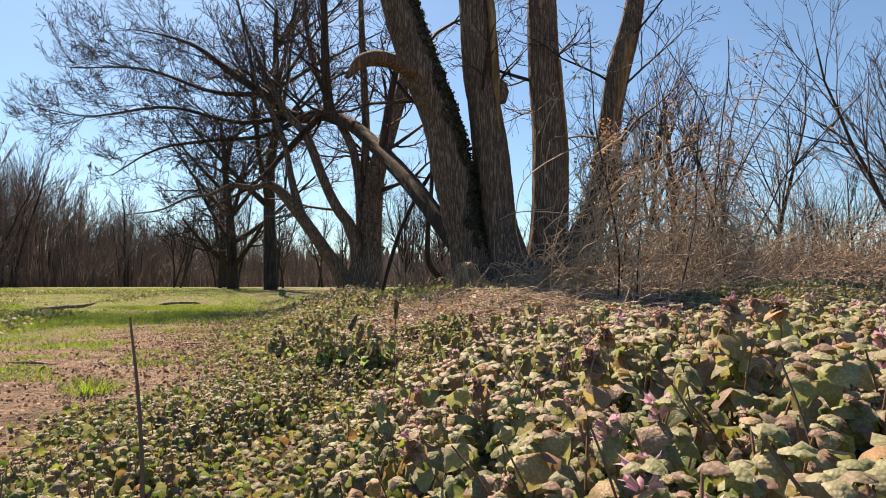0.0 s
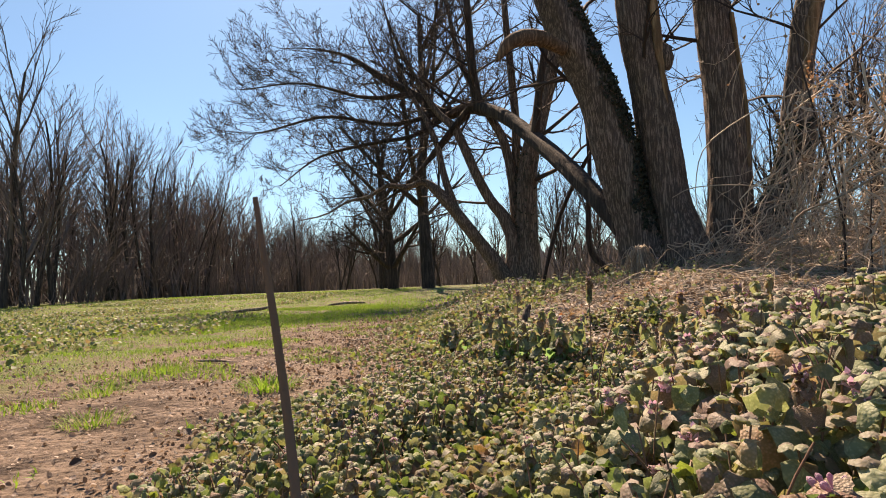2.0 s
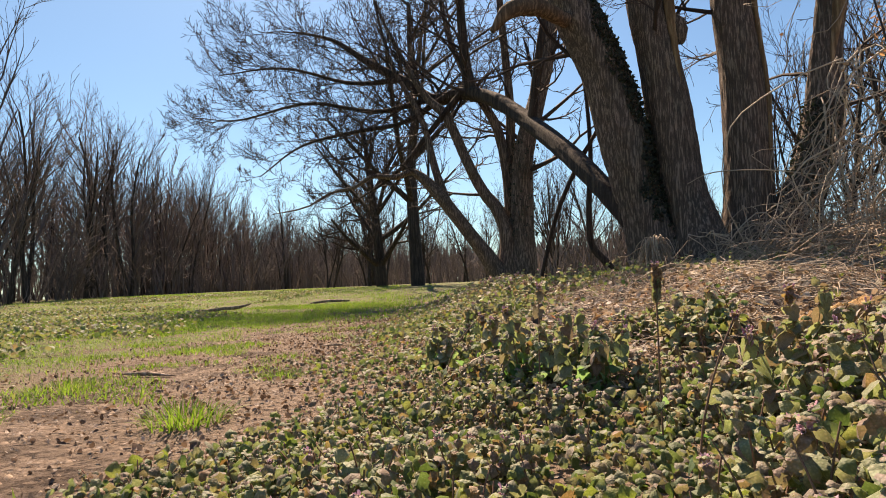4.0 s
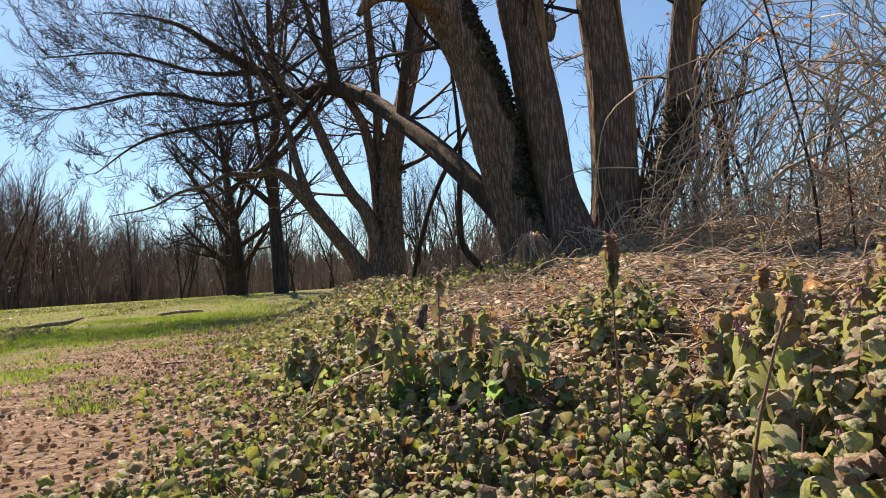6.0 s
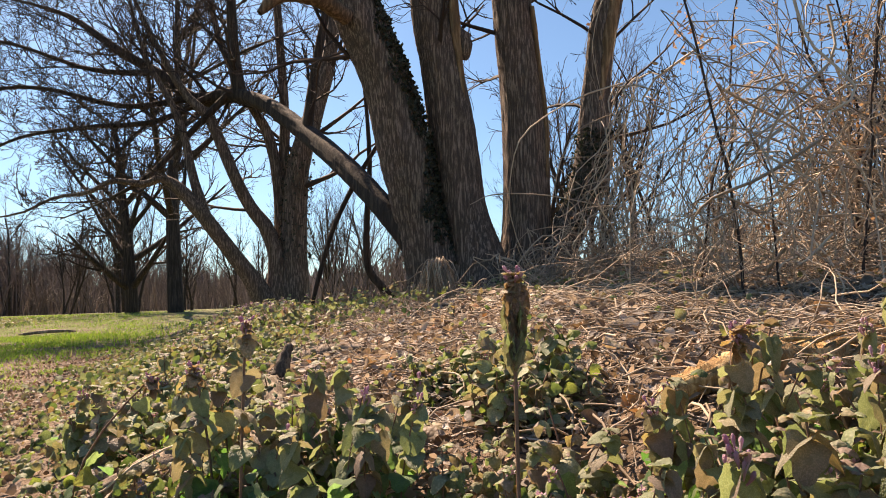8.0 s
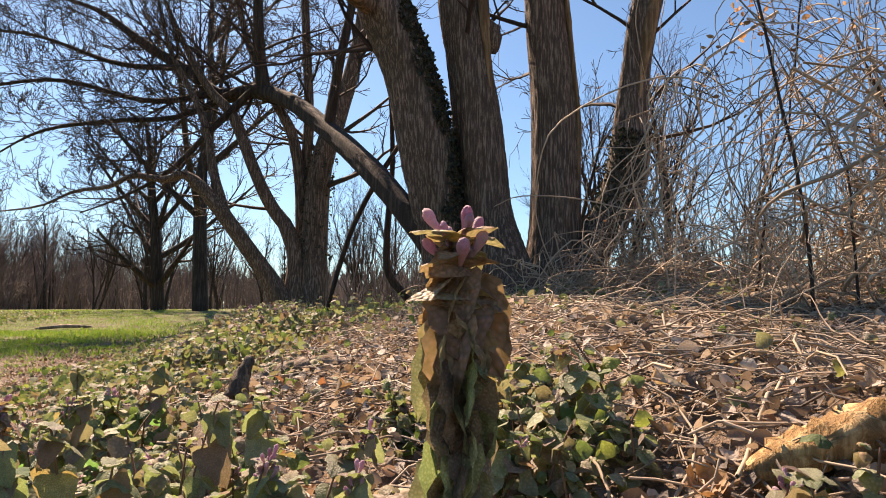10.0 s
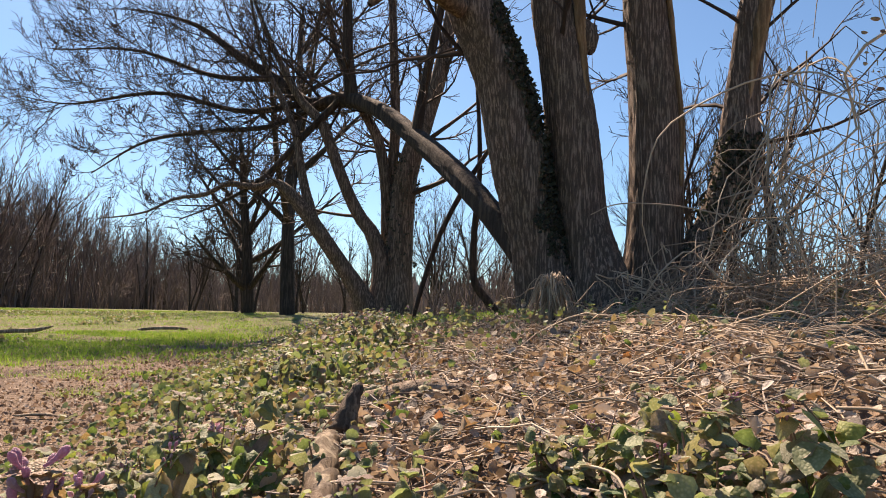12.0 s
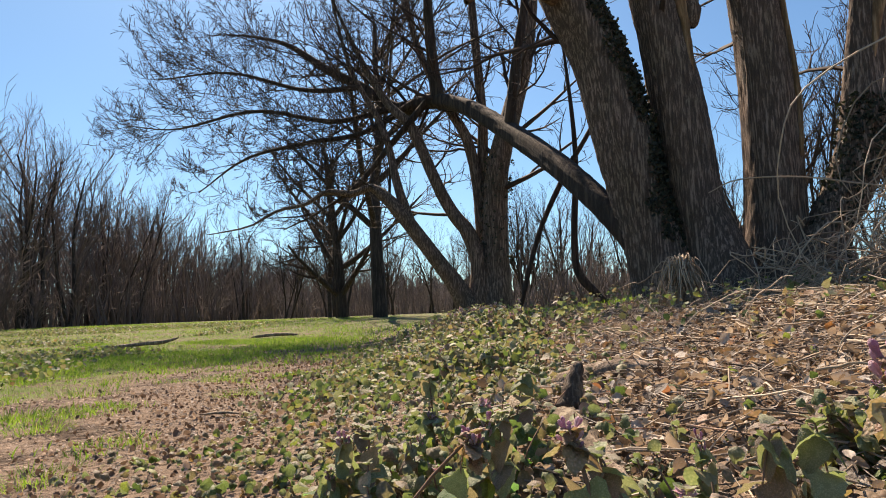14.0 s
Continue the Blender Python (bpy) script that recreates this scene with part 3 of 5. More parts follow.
def woods():
    kinds = []
    for k in range(9):       # the last three stand nearer and darker, without the painted haze
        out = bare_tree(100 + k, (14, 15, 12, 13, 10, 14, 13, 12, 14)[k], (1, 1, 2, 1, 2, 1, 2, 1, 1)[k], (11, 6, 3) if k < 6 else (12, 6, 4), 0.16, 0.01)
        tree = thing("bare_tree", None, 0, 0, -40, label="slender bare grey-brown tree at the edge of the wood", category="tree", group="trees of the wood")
        part("trunk", branches_mesh("trunk", out, (0,), BARK_WOOD_HAZY if k < 6 else BARK_FAR, 6), tree)
        part("crown", branches_mesh("crown", out, (1, 2, 3), TWIG_WOOD_HAZY if k < 6 else TWIG, 3), tree)
        kinds.append(tree)
    rnd = random.Random(5)
    spots = []
    for i in range(125):      # the wood along the far side of the field
        y = 20 + 120 * (i / 125) ** 1.4 + rnd.uniform(-2, 2)
        x = -23 - 0.27 * (y - 24) - abs(rnd.gauss(0, 1)) * 10
        spots.append((x, y, rnd.uniform(0.5, 0.8)))
    for i in range(52):      # beyond the end of the field
        spots.append((rnd.uniform(-52, 40), rnd.uniform(56, 115), rnd.uniform(0.4, 0.75)))
    far = len(spots)
    for i in range(26):      # between the lone trees and the wood's end
        spots.append((rnd.uniform(-17, 4), rnd.uniform(32, 60), rnd.uniform(0.3, 0.55)))
    for i in range(28):      # behind the maples and the thicket
        spots.append((rnd.uniform(-4, 40), rnd.uniform(26, 56), rnd.uniform(0.35, 0.65)))
    for i in range(11):      # near thin trees behind the thicket
        spots.append((rnd.uniform(3.2, 15), rnd.uniform(10.5, 20), rnd.uniform(0.25, 0.5)))
    for i, (x, y, s) in enumerate(spots):
        z = float(soil(x, y))
        m = Matrix.Translation(at(x, y, z)) @ pose(0, 0, 0, 0, 0, rnd.uniform(0, 360)) @ Matrix.Diagonal((s, s, s, 1))
        k = i % 6 if i < far else 6 + (i - far) % 3
        if i < 6 or far <= i < far + 3:
            kinds[k].matrix_basis = m
        else:
            copy_thing(kinds[k], m).scale = (s, s, s)


def middle_trees():
    """Two trees that stand alone between the maple and the wood."""
    for x, y, seed, h, r in ((-7.2, 26.5, 301, 13, 0.3), (-9.6, 29, 302, 8, 0.28)):
        z = float(soil(x, y))
        tree = thing("bare_tree", None, x, y, z, label="bare tree standing in the grass before the wood", category="tree")
        out = {}
        rnd = random.Random(seed)
        lean = (0.02, 0, 1) if seed == 301 else (-0.1, 0, 1)
        grow(out, (0, 0, -0.2), lean, h, r, 0, rnd, 0.05, 0.05, (16, 7, 5, 3), 0.012, 0.5, (30, 65), 0.12 if seed == 302 else 0.25)
        part("trunk", branches_mesh("trunk", out, (0,), BARK_FAR, 9), tree)
        part("branch", branches_mesh("branch", out, (1,), BARK_FAR, 5), tree)
        part("crown", branches_mesh("crown", out, (2, 3, 4), TWIG, 3), tree)


main_tree()
left_tree()
middle_trees()
woods()


def brush_band():
    """Low leafless scrub that closes the view along the edges of the field."""
    rnd = random.Random(31)
    polys = []
    for i in range(2200):
        if i < 380:
            y = rnd.uniform(20, 120)
            x = -22 - 0.27 * (y - 24) - abs(rnd.gauss(0, 1)) * 8
        elif i < 800:
            x, y = rnd.uniform(-42, 45), rnd.uniform(44, 100)
        else:
            x, y = rnd.uniform(-1.5, 30), rnd.uniform(16, 40)
            if x < 2 and y < 18:
                continue
        z = float(soil(x, y)) + EYE
        h = 0.5 + 1.8 * rnd.random() ** 2 if y < 40 else 0.8 + 4.2 * rnd.random() ** 2.2
        for s in range(3):
            a, q = rnd.uniform(0, 6.28), rnd.uniform(0.05, 0.5)
            p = np.array([x, y, z - 0.1])
            pts = [p]
            for j in range(4):
                p = p + np.array([math.cos(a) * q * h / 4 + rnd.gauss(0, 0.06), math.sin(a) * q * h / 4 + rnd.gauss(0, 0.06), h / 4])
                pts.append(p)
            r = 0.012 + 0.0006 * y
            polys.append((np.array(pts), np.linspace(r, r * 0.3, 5)))
    v, f = tube_arrays(polys, 3)
    thing("brush", mesh_np("brush", v, [f], TWIG_WOOD_HAZY), label="leafless grey-brown brush at the wood's edge", category="brush", kind="stuff")


def undergrowth():
    """Many-stemmed leafless bushes under the wood, and the far wood that closes the horizon."""
    g = np.random.default_rng(35)
    y = np.concatenate([22 + 90 * g.random(150) ** 1.4, g.uniform(40, 85, 110)])
    x = np.concatenate([-22.5 - 0.27 * (y[:150] - 24) - np.abs(g.normal(0, 1, 150)) * 6, g.uniform(-42, 42, 110)])
    n = len(x)
    out = {}
    rnd = random.Random(36)
    for k in range(4):
        a = rnd.uniform(0, 6.28)
        grow(out, (0, 0, 0), (0.35 * math.cos(a), 0.35 * math.sin(a), 1), 1.0, 0.013, 0, rnd, 0.05, 0.1, (6, 3), 0.005, 0.5, (20, 50), 0.2, (4, 2, 2, 2, 2))
    v, f = tube_arrays([q for lv in (0, 1, 2) for q in out.get(lv, [])], 3)
    pl = np.stack([x, y, soil(x, y) + EYE - 0.05], -1)
    turn = np.stack([0 * x, 0 * x, g.uniform(0, 6.28, n)], -1)
    thing("undergrowth", scatter_mesh("undergrowth", v, [f], pl, turn, g.uniform(1.0, 3.4, n), TWIG_WOOD_HAZY), label="leafless grey-brown bushes under the wood", category="bushes", kind="stuff")
    # slim tall trees that stand close in the wood beyond the field
    out = {}
    for k in range(2):
        grow(out, (0.1 * k, 0.03 * k, 0), (rnd.gauss(0, 0.06), rnd.gauss(0, 0.06), 1), 1.0 - 0.2 * k, 0.011, 0, rnd, 0.05, 0.06, (9, 4), 0.0022, 0.38, (18, 40), 0.3, (6, 3, 2, 2, 2))
    v, f = tube_arrays([q for lv in (0, 1, 2) for q in out.get(lv, [])], 3)
    n = 260
    y = 32 + 88 * g.random(n) ** 1.05
    x = -24 - 0.2 * (y - 24) - 16 * g.random(n) ** 1.5 + np.where(y > 70, 22 * g.random(n), 0)
    pl = np.stack([x, y, soil(x, y) + EYE - 0.05], -1)
    turn = np.stack([g.normal(0, 0.05, n), g.normal(0, 0.05, n), g.uniform(0, 6.28, n)], -1)
    thing("slim_trees", scatter_mesh("slim_trees", v, [f], pl, turn, g.uniform(5.0, 8.5, n), TWIG_WOOD_HAZY), label="close slim leafless trees beyond the field", category="trees", kind="stuff")
    # slim far stems, too many to count
    n = 6500
    spike = np.array([(-0.09, 0, 0), (0.09, 0, 0), (0.0, 0, 1.0), (-0.3, 0, 0.75), (0.32, 0, 0.8), (0, 0, 0.35)])
    x, y = g.uniform(-130, 130, n), g.uniform(115, 190, n)
    pl = np.stack([x, y, soil(x, y) + EYE - 0.1], -1)
    turn = np.stack([g.normal(0, 0.05, n), g.normal(0, 0.08, n), g.uniform(-0.5, 0.5, n)], -1)
    tall = 2 + 6.5 * g.random(n) ** 1.6
    # the pale colour carries the haze of the distance
    thing("far_wood", scatter_mesh("far_wood", spike, [np.array([(0, 1, 2), (5, 3, 5 - 3), (5, 2, 4)])], pl, turn, np.stack([tall * 0.19, tall, tall], -1), TWIG_FAR_HAZE), label="distant leafless wood along the horizon", category="wood", kind="stuff")


brush_band()
undergrowth()


# ---- the dry vine thicket ----
def vine_line(p, d, length, rnd, n=9, sag=0.12, wob=0.35, r=0.006):
    d = np.array(d, float)
    d /= np.linalg.norm(d)
    pts = [np.array(p, float)]
    for i in range(n):
        d = d + np.array([rnd.gauss(0, wob), rnd.gauss(0, wob), rnd.gauss(0, wob) - sag])
        d /= np.linalg.norm(d)
        q = pts[-1] + d * length / n
        lo = float(soil(q[0], q[1])) + 0.015
        if q[2] < lo:
            q[2] = lo + rnd.uniform(0, 0.02)
            d[2] = abs(d[2]) * 0.3
        pts.append(q)
    return np.array(pts), np.linspace(r, r * 0.5, n + 1)


def arc(p, q, lift, rnd, r, n=12, wob=0.05):
    """A cane that bows from p to q."""
    p, q = np.array(p, float), np.array(q, float)
    bow = np.array([rnd.gauss(0, wob * 3), rnd.gauss(0, wob * 2), lift])
    rows = []
    for f in (0, 0.2, 0.4, 0.6, 0.8, 1):
        at_f = p + (q - p) * f + bow * 4 * f * (1 - f) + (np.array([rnd.gauss(0, wob) for k in range(3)]) if 0 < f < 1 else 0)
        at_f[2] = max(at_f[2], float(soil(at_f[0], at_f[1])) + 0.01)
        rows.append((*at_f, r * (1 - 0.6 * f)))
    return curve_through(rows, n)


def on_soil(x, y, h=0.0):
    return (x, y, float(soil(x, y)) + h)


def vine_things(lines, name, label, category):
    v, f = tube_arrays([(p + np.array([0, 0, EYE]), r) for p, r in lines], 4)
    thing(name, mesh_np(name, v, [f], VINE, True), label=label, category=category, kind="stuff")


def thicket():
    rnd = random.Random(41)
    vines, ends = [], []
    # the apron of vines that falls from a low ridge of thin stems to the ground
    for i in range(210):
        u = rnd.random()
        f = rnd.random() ** 0.7
        top = (1.3 + 1.0 * u + rnd.gauss(0, 0.08), 4.6 + 0.3 * u + rnd.gauss(0, 0.18), -0.05 + (1.25 - 0.55 * u) * f + rnd.gauss(0, 0.07))
        x, y = top[0] + rnd.gauss(-0.12, 0.22), top[1] + rnd.gauss(-0.05, 0.22)
        line = arc(top, on_soil(x, y, rnd.uniform(0, 0.12)), rnd.gauss(0.04, 0.1), rnd, 0.0018 + 0.006 * rnd.random() ** 2, 14, 0.06)
        vines.append(line)
        ends += [line[0][k] for k in (3, 6, 9) if rnd.random() < 0.14]
    for i in range(120):      # loose ends and curls on it
        u, f = rnd.random(), rnd.random()
        line = vine_line((1.3 + 1.0 * u + rnd.gauss(0, 0.2), 4.65 + 0.3 * u + rnd.gauss(0, 0.2), (1.1 - 0.5 * u) * f), (rnd.gauss(0, 1), rnd.gauss(0, 0.4), rnd.gauss(-0.2, 0.6)), rnd.uniform(0.25, 0.7), rnd, 9, 0.15, 0.35, rnd.uniform(0.0014, 0.003))
        vines.append(line)
    for i in range(85):       # the vines that fall from the fourth stem
        f = rnd.random() ** 0.8
        top = (1.85 - 0.3 * (1 - f) + rnd.gauss(0, 0.09), 6.9 + rnd.gauss(0, 0.15), 0.0 + 1.75 * f + rnd.gauss(0, 0.1))
        x = top[0] + rnd.gauss(-0.15, 0.35)
        vines.append(arc(top, on_soil(x, 6.8 + rnd.gauss(-0.1, 0.25), rnd.uniform(0, 0.15)), rnd.gauss(0.05, 0.14), rnd, rnd.uniform(0.003, 0.008), 14, 0.07))
        ends += [vines[-1][0][k] for k in (3, 6, 9) if rnd.random() < 0.14]
    for i in range(70):       # flattened vines at the maple's foot
        x, y = 1.5 + rnd.gauss(0, 0.45), 7.2 + rnd.gauss(0, 0.4)
        vines.append(arc(on_soil(x, y, rnd.uniform(0, 0.5)), on_soil(x + rnd.gauss(-0.2, 0.5), y - rnd.uniform(0, 0.5), 0.02), rnd.uniform(0, 0.2), rnd, rnd.uniform(0.003, 0.007), 12, 0.06))
    # the low mound of canes beside it
    for i in range(300):
        x, y = rnd.uniform(1.3, 5.6), rnd.uniform(5.1, 8.2)
        high = (0.1 + 0.5 * float(smooth_step(1.3, 2.6, x)) * float(smooth_step(5.0, 6.4, y))) * rnd.uniform(0.3, 1.1)
        a, far = rnd.uniform(0, 6.28), rnd.uniform(0.4, 1.6)
        vines.append(arc(on_soil(x, y, 0.02), on_soil(x + far * math.cos(a), y + 0.6 * far * math.sin(a), 0.02), high, rnd, rnd.uniform(0.002, 0.0055), 12, 0.06))
        ends += [vines[-1][0][k] for k in (4, 7) if rnd.random() < 0.22]
    for i in range(260):
        x, y = rnd.uniform(1.3, 5.6), rnd.uniform(5.0, 8.4)
        z = float(soil(x, y)) + 0.55 * rnd.random() ** 1.6
        a = rnd.uniform(0, 6.28)
        vines.append(vine_line((x, y, z), (math.cos(a), math.sin(a) * 0.6, rnd.uniform(-0.3, 0.7)), rnd.uniform(0.4, 1.3), rnd, 10, 0.1, 0.3, rnd.uniform(0.002, 0.005)))
    # stiff dead stalks that stand in it
    for i in range(120):
        x, y = rnd.uniform(1.9, 7.0), rnd.uniform(5.8, 9.5)
        vines.append(vine_line(on_soil(x, y), (rnd.gauss(0, 0.3), rnd.gauss(0, 0.2), 1), rnd.uniform(0.4, 1.5), rnd, 8, 0.02, 0.1, rnd.uniform(0.003, 0.007)))
    vine_things(vines, "vine_thicket", "tangle of dry tan vines and dead stalks", "thicket")
    # curtains hung over thin stems in front of the thicket
    hang, leaves = [], list(ends)
    stems = []
    for k in range(12):
        x, y = 1.25 + 0.12 * k + rnd.gauss(0, 0.05), 4.6 + 0.06 * k + rnd.gauss(0, 0.22)
        stem = vine_line(on_soil(x, y), (rnd.gauss(-0.1, 0.2), 0, 1), rnd.uniform(1.2, 2.3), rnd, 14, 0.0, 0.09, rnd.uniform(0.004, 0.009))
        stems.append(stem)
        for j in range(14):
            p = stem[0][rnd.randint(4, 14)]
            reach = rnd.gauss(-0.03, 0.3)
            low = (p[0] + reach, p[1] + rnd.gauss(-0.1, 0.25), max(p[2] - rnd.uniform(0.3, 1.2), 0.0))
            line = arc(p, low, rnd.uniform(0.0, 0.15), rnd, rnd.uniform(0.0013, 0.0042), 14, 0.045)
            hang.append(line)
            leaves += [line[0][m] for m in range(3, 14) if rnd.random() < (0.6 if j % 4 == 0 else 0.12)]
    for i in range(70):       # canes from one stem to the next
        p = stems[rnd.randrange(12)][0][rnd.randint(3, 12)]
        hang.append(arc(p, p + np.array([rnd.uniform(-0.6, 0.6), rnd.gauss(0, 0.2), rnd.gauss(-0.2, 0.3)]), rnd.uniform(-0.1, 0.2), rnd, rnd.uniform(0.002, 0.0045), 12, 0.07))
        leaves += [hang[-1][0][m] for m in (4, 8) if rnd.random() < 0.3]
    vine_things(hang, "hanging_vine", "curtain of dry hanging vines", "vine")
    v, f = tube_arrays([(p + np.array([0, 0, EYE]), r) for p, r in stems], 6)
    thing("thin_stems", mesh_np("thin_stems", v, [f], TWIG, True), label="thin dark stems that carry the dry vines", category="stems", kind="stuff")
    for k in range(26):       # bunches of dead leaves
        stem = stems[rnd.randrange(12)][0]
        c = stem[rnd.randint(5, 13)] + np.array([rnd.gauss(0, 0.2), rnd.gauss(0, 0.1), 0])
        leaves += [c + np.array([rnd.gauss(0, 0.025), rnd.gauss(0, 0.025), rnd.gauss(0, 0.07)]) for j in range(20)]
    g = np.random.default_rng(42)
    pl = np.array(leaves) + g.normal(0, 0.02, (len(leaves), 3)) + np.array([0, 0, EYE])
    thing("vine_leaves", scatter_mesh("vine_leaves", LEAF_V, LEAF_F, pl, g.uniform(-3, 3, (len(pl), 3)), np.stack([g.uniform(0.5, 1.0, len(pl)), np.ones(len(pl)), np.ones(len(pl))], -1) * g.uniform(0.013, 0.034, (len(pl), 1)), VINE_LEAF), label="shrivelled brown leaves hanging in the vines", category="leaves", kind="stuff")


thicket()


# ---- the forest floor ----
CLUMPS = [(-0.08, 3.72, 0.2), (0.02, 3.42, 0.15), (-0.5, 3.4, 0.2), (-0.85, 3.7, 0.24), (-0.9, 5.2, 0.35), (-0.15, 3.12, 0.16)]


def clump(x, y):
    """The green islands of nettle within the leaf litter."""
    out = 0 * np.asarray(x, float)
    for a, b, r in CLUMPS:
        out = np.maximum(out, 1 - smooth_step(0.6 * r, r, np.hypot(x - a, y - b) + 0.06 * wave(x, y, 7.0)))
    return out


def nettle_zone(x, y):
    """How thick the dead-nettles stand, 0 to 1."""
    x, y = np.asarray(x, float), np.asarray(y, float)
    lane = -1.4 - 0.22 * np.clip(y - 2.5, 0, 14)
    off = smooth_step(-0.1, 0.25 + 1.3 * smooth_step(2.4, 3.6, y), x - lane + 0.35 * wave(x, y, 1.9))
    litter = smooth_step(-0.8, -0.4, x + 0.10 * (y - 4) + 0.12 * wave(x, y, 2.9)) * smooth_step(2.92, 3.1, y - 1.1 * smooth_step(1.1, 1.6, x) + 0.06 * wave(x, y, 3.3, 1))
    far = 1 - smooth_step(8.5, 11, y)
    return np.maximum(off * (1 - 0.97 * litter) * far, clump(x, y))


def nettle_height(x, y):
    """The stand grows lower towards the path and past the camera's end."""
    x, y = np.asarray(x, float), np.asarray(y, float)
    lane = -1.4 - 0.22 * np.clip(y - 2.5, 0, 14)
    h = 0.2 + 0.8 * smooth_step(0.1, 1.2, x - lane)
    h = h * (1 - 0.6 * smooth_step(2.4, 3.3, y) * (1 - smooth_step(5, 6.5, y)))
    return np.maximum(h, 0.7 * clump(x, y))


def litter_zone(x, y):
    x, y = np.asarray(x, float), np.asarray(y, float)
    return smooth_step(-1.2, -0.5, x + 0.10 * (y - 4)) * smooth_step(2.7, 3.3, y) * (1 - smooth_step(9, 11, y))


def spots(n, x0, x1, y0, y1, chance, g):
    x, y = g.uniform(x0, x1, n * 6), g.uniform(y0, y1, n * 6)
    keep = g.random(n * 6) < chance(x, y)
    return x[keep][:n], y[keep][:n]


MID_V = np.array([(s * w, f - 0.06 * abs(s), z - 0.17 * abs(s) - 0.12 * (k % 2) * abs(s)) for k, (f, w, z) in enumerate(((0, 0.16, 0), (0.2, 0.44, 0.05), (0.45, 0.5, 0.06), (0.7, 0.36, -0.09), (0.95, 0.06, -0.42))) for s in (-1, 0, 1)])
MID_F = [np.array([(i * 3 + j, i * 3 + j + 1, i * 3 + j + 4, i * 3 + j + 3) for i in range(4) for j in range(2)])]
ROUND_V = np.array([(0, 0, 0), (-0.42, 0.05, 0.05), (0.42, 0.05, 0.05), (-0.55, 0.4, 0.1), (0.55, 0.4, 0.1), (-0.4, 0.78, 0.02), (0.4, 0.78, 0.02), (0, 1.02, -0.12), (0, 0.45, -0.03)])
ROUND_F = [np.array([(0, 8, 1), (0, 2, 8), (1, 8, 3), (2, 4, 8), (3, 8, 5), (4, 6, 8), (5, 8, 7), (6, 7, 8)])]


def fine_leaf():
    """A puckered, scalloped heart-shaped leaf, one unit long."""
    rows, cols = 7, 7
    vs = []
    for i in range(rows):
        f = i / (rows - 1)
        half = 0.52 * math.sin(math.pi * min(1, 0.16 + 0.84 * f) ** 0.8) ** 0.7 * (1 - 0.35 * f) + 0.03
        for j in range(cols):
            s = (j - 3) / 3
            edge = 0.05 if abs(s) > 0.9 and i % 2 else 0.0
            puck = 0.035 * math.sin(i * 2.6 + 0.5) * math.sin(j * 2.9 + 0.4)
            vs.append((s * (half + edge), f * 1.02 - 0.1 * abs(s) * (1 - f) - 0.05 * abs(s) * f, 0.16 * abs(s) - 0.42 * f * f - 0.12 * s * s + 1.5 * puck))
    fs = [(i * cols + j, i * cols + j + 1, (i + 1) * cols + j + 1, (i + 1) * cols + j) for i in range(rows - 1) for j in range(cols - 1)]
    return np.array(vs), [np.array(fs)]


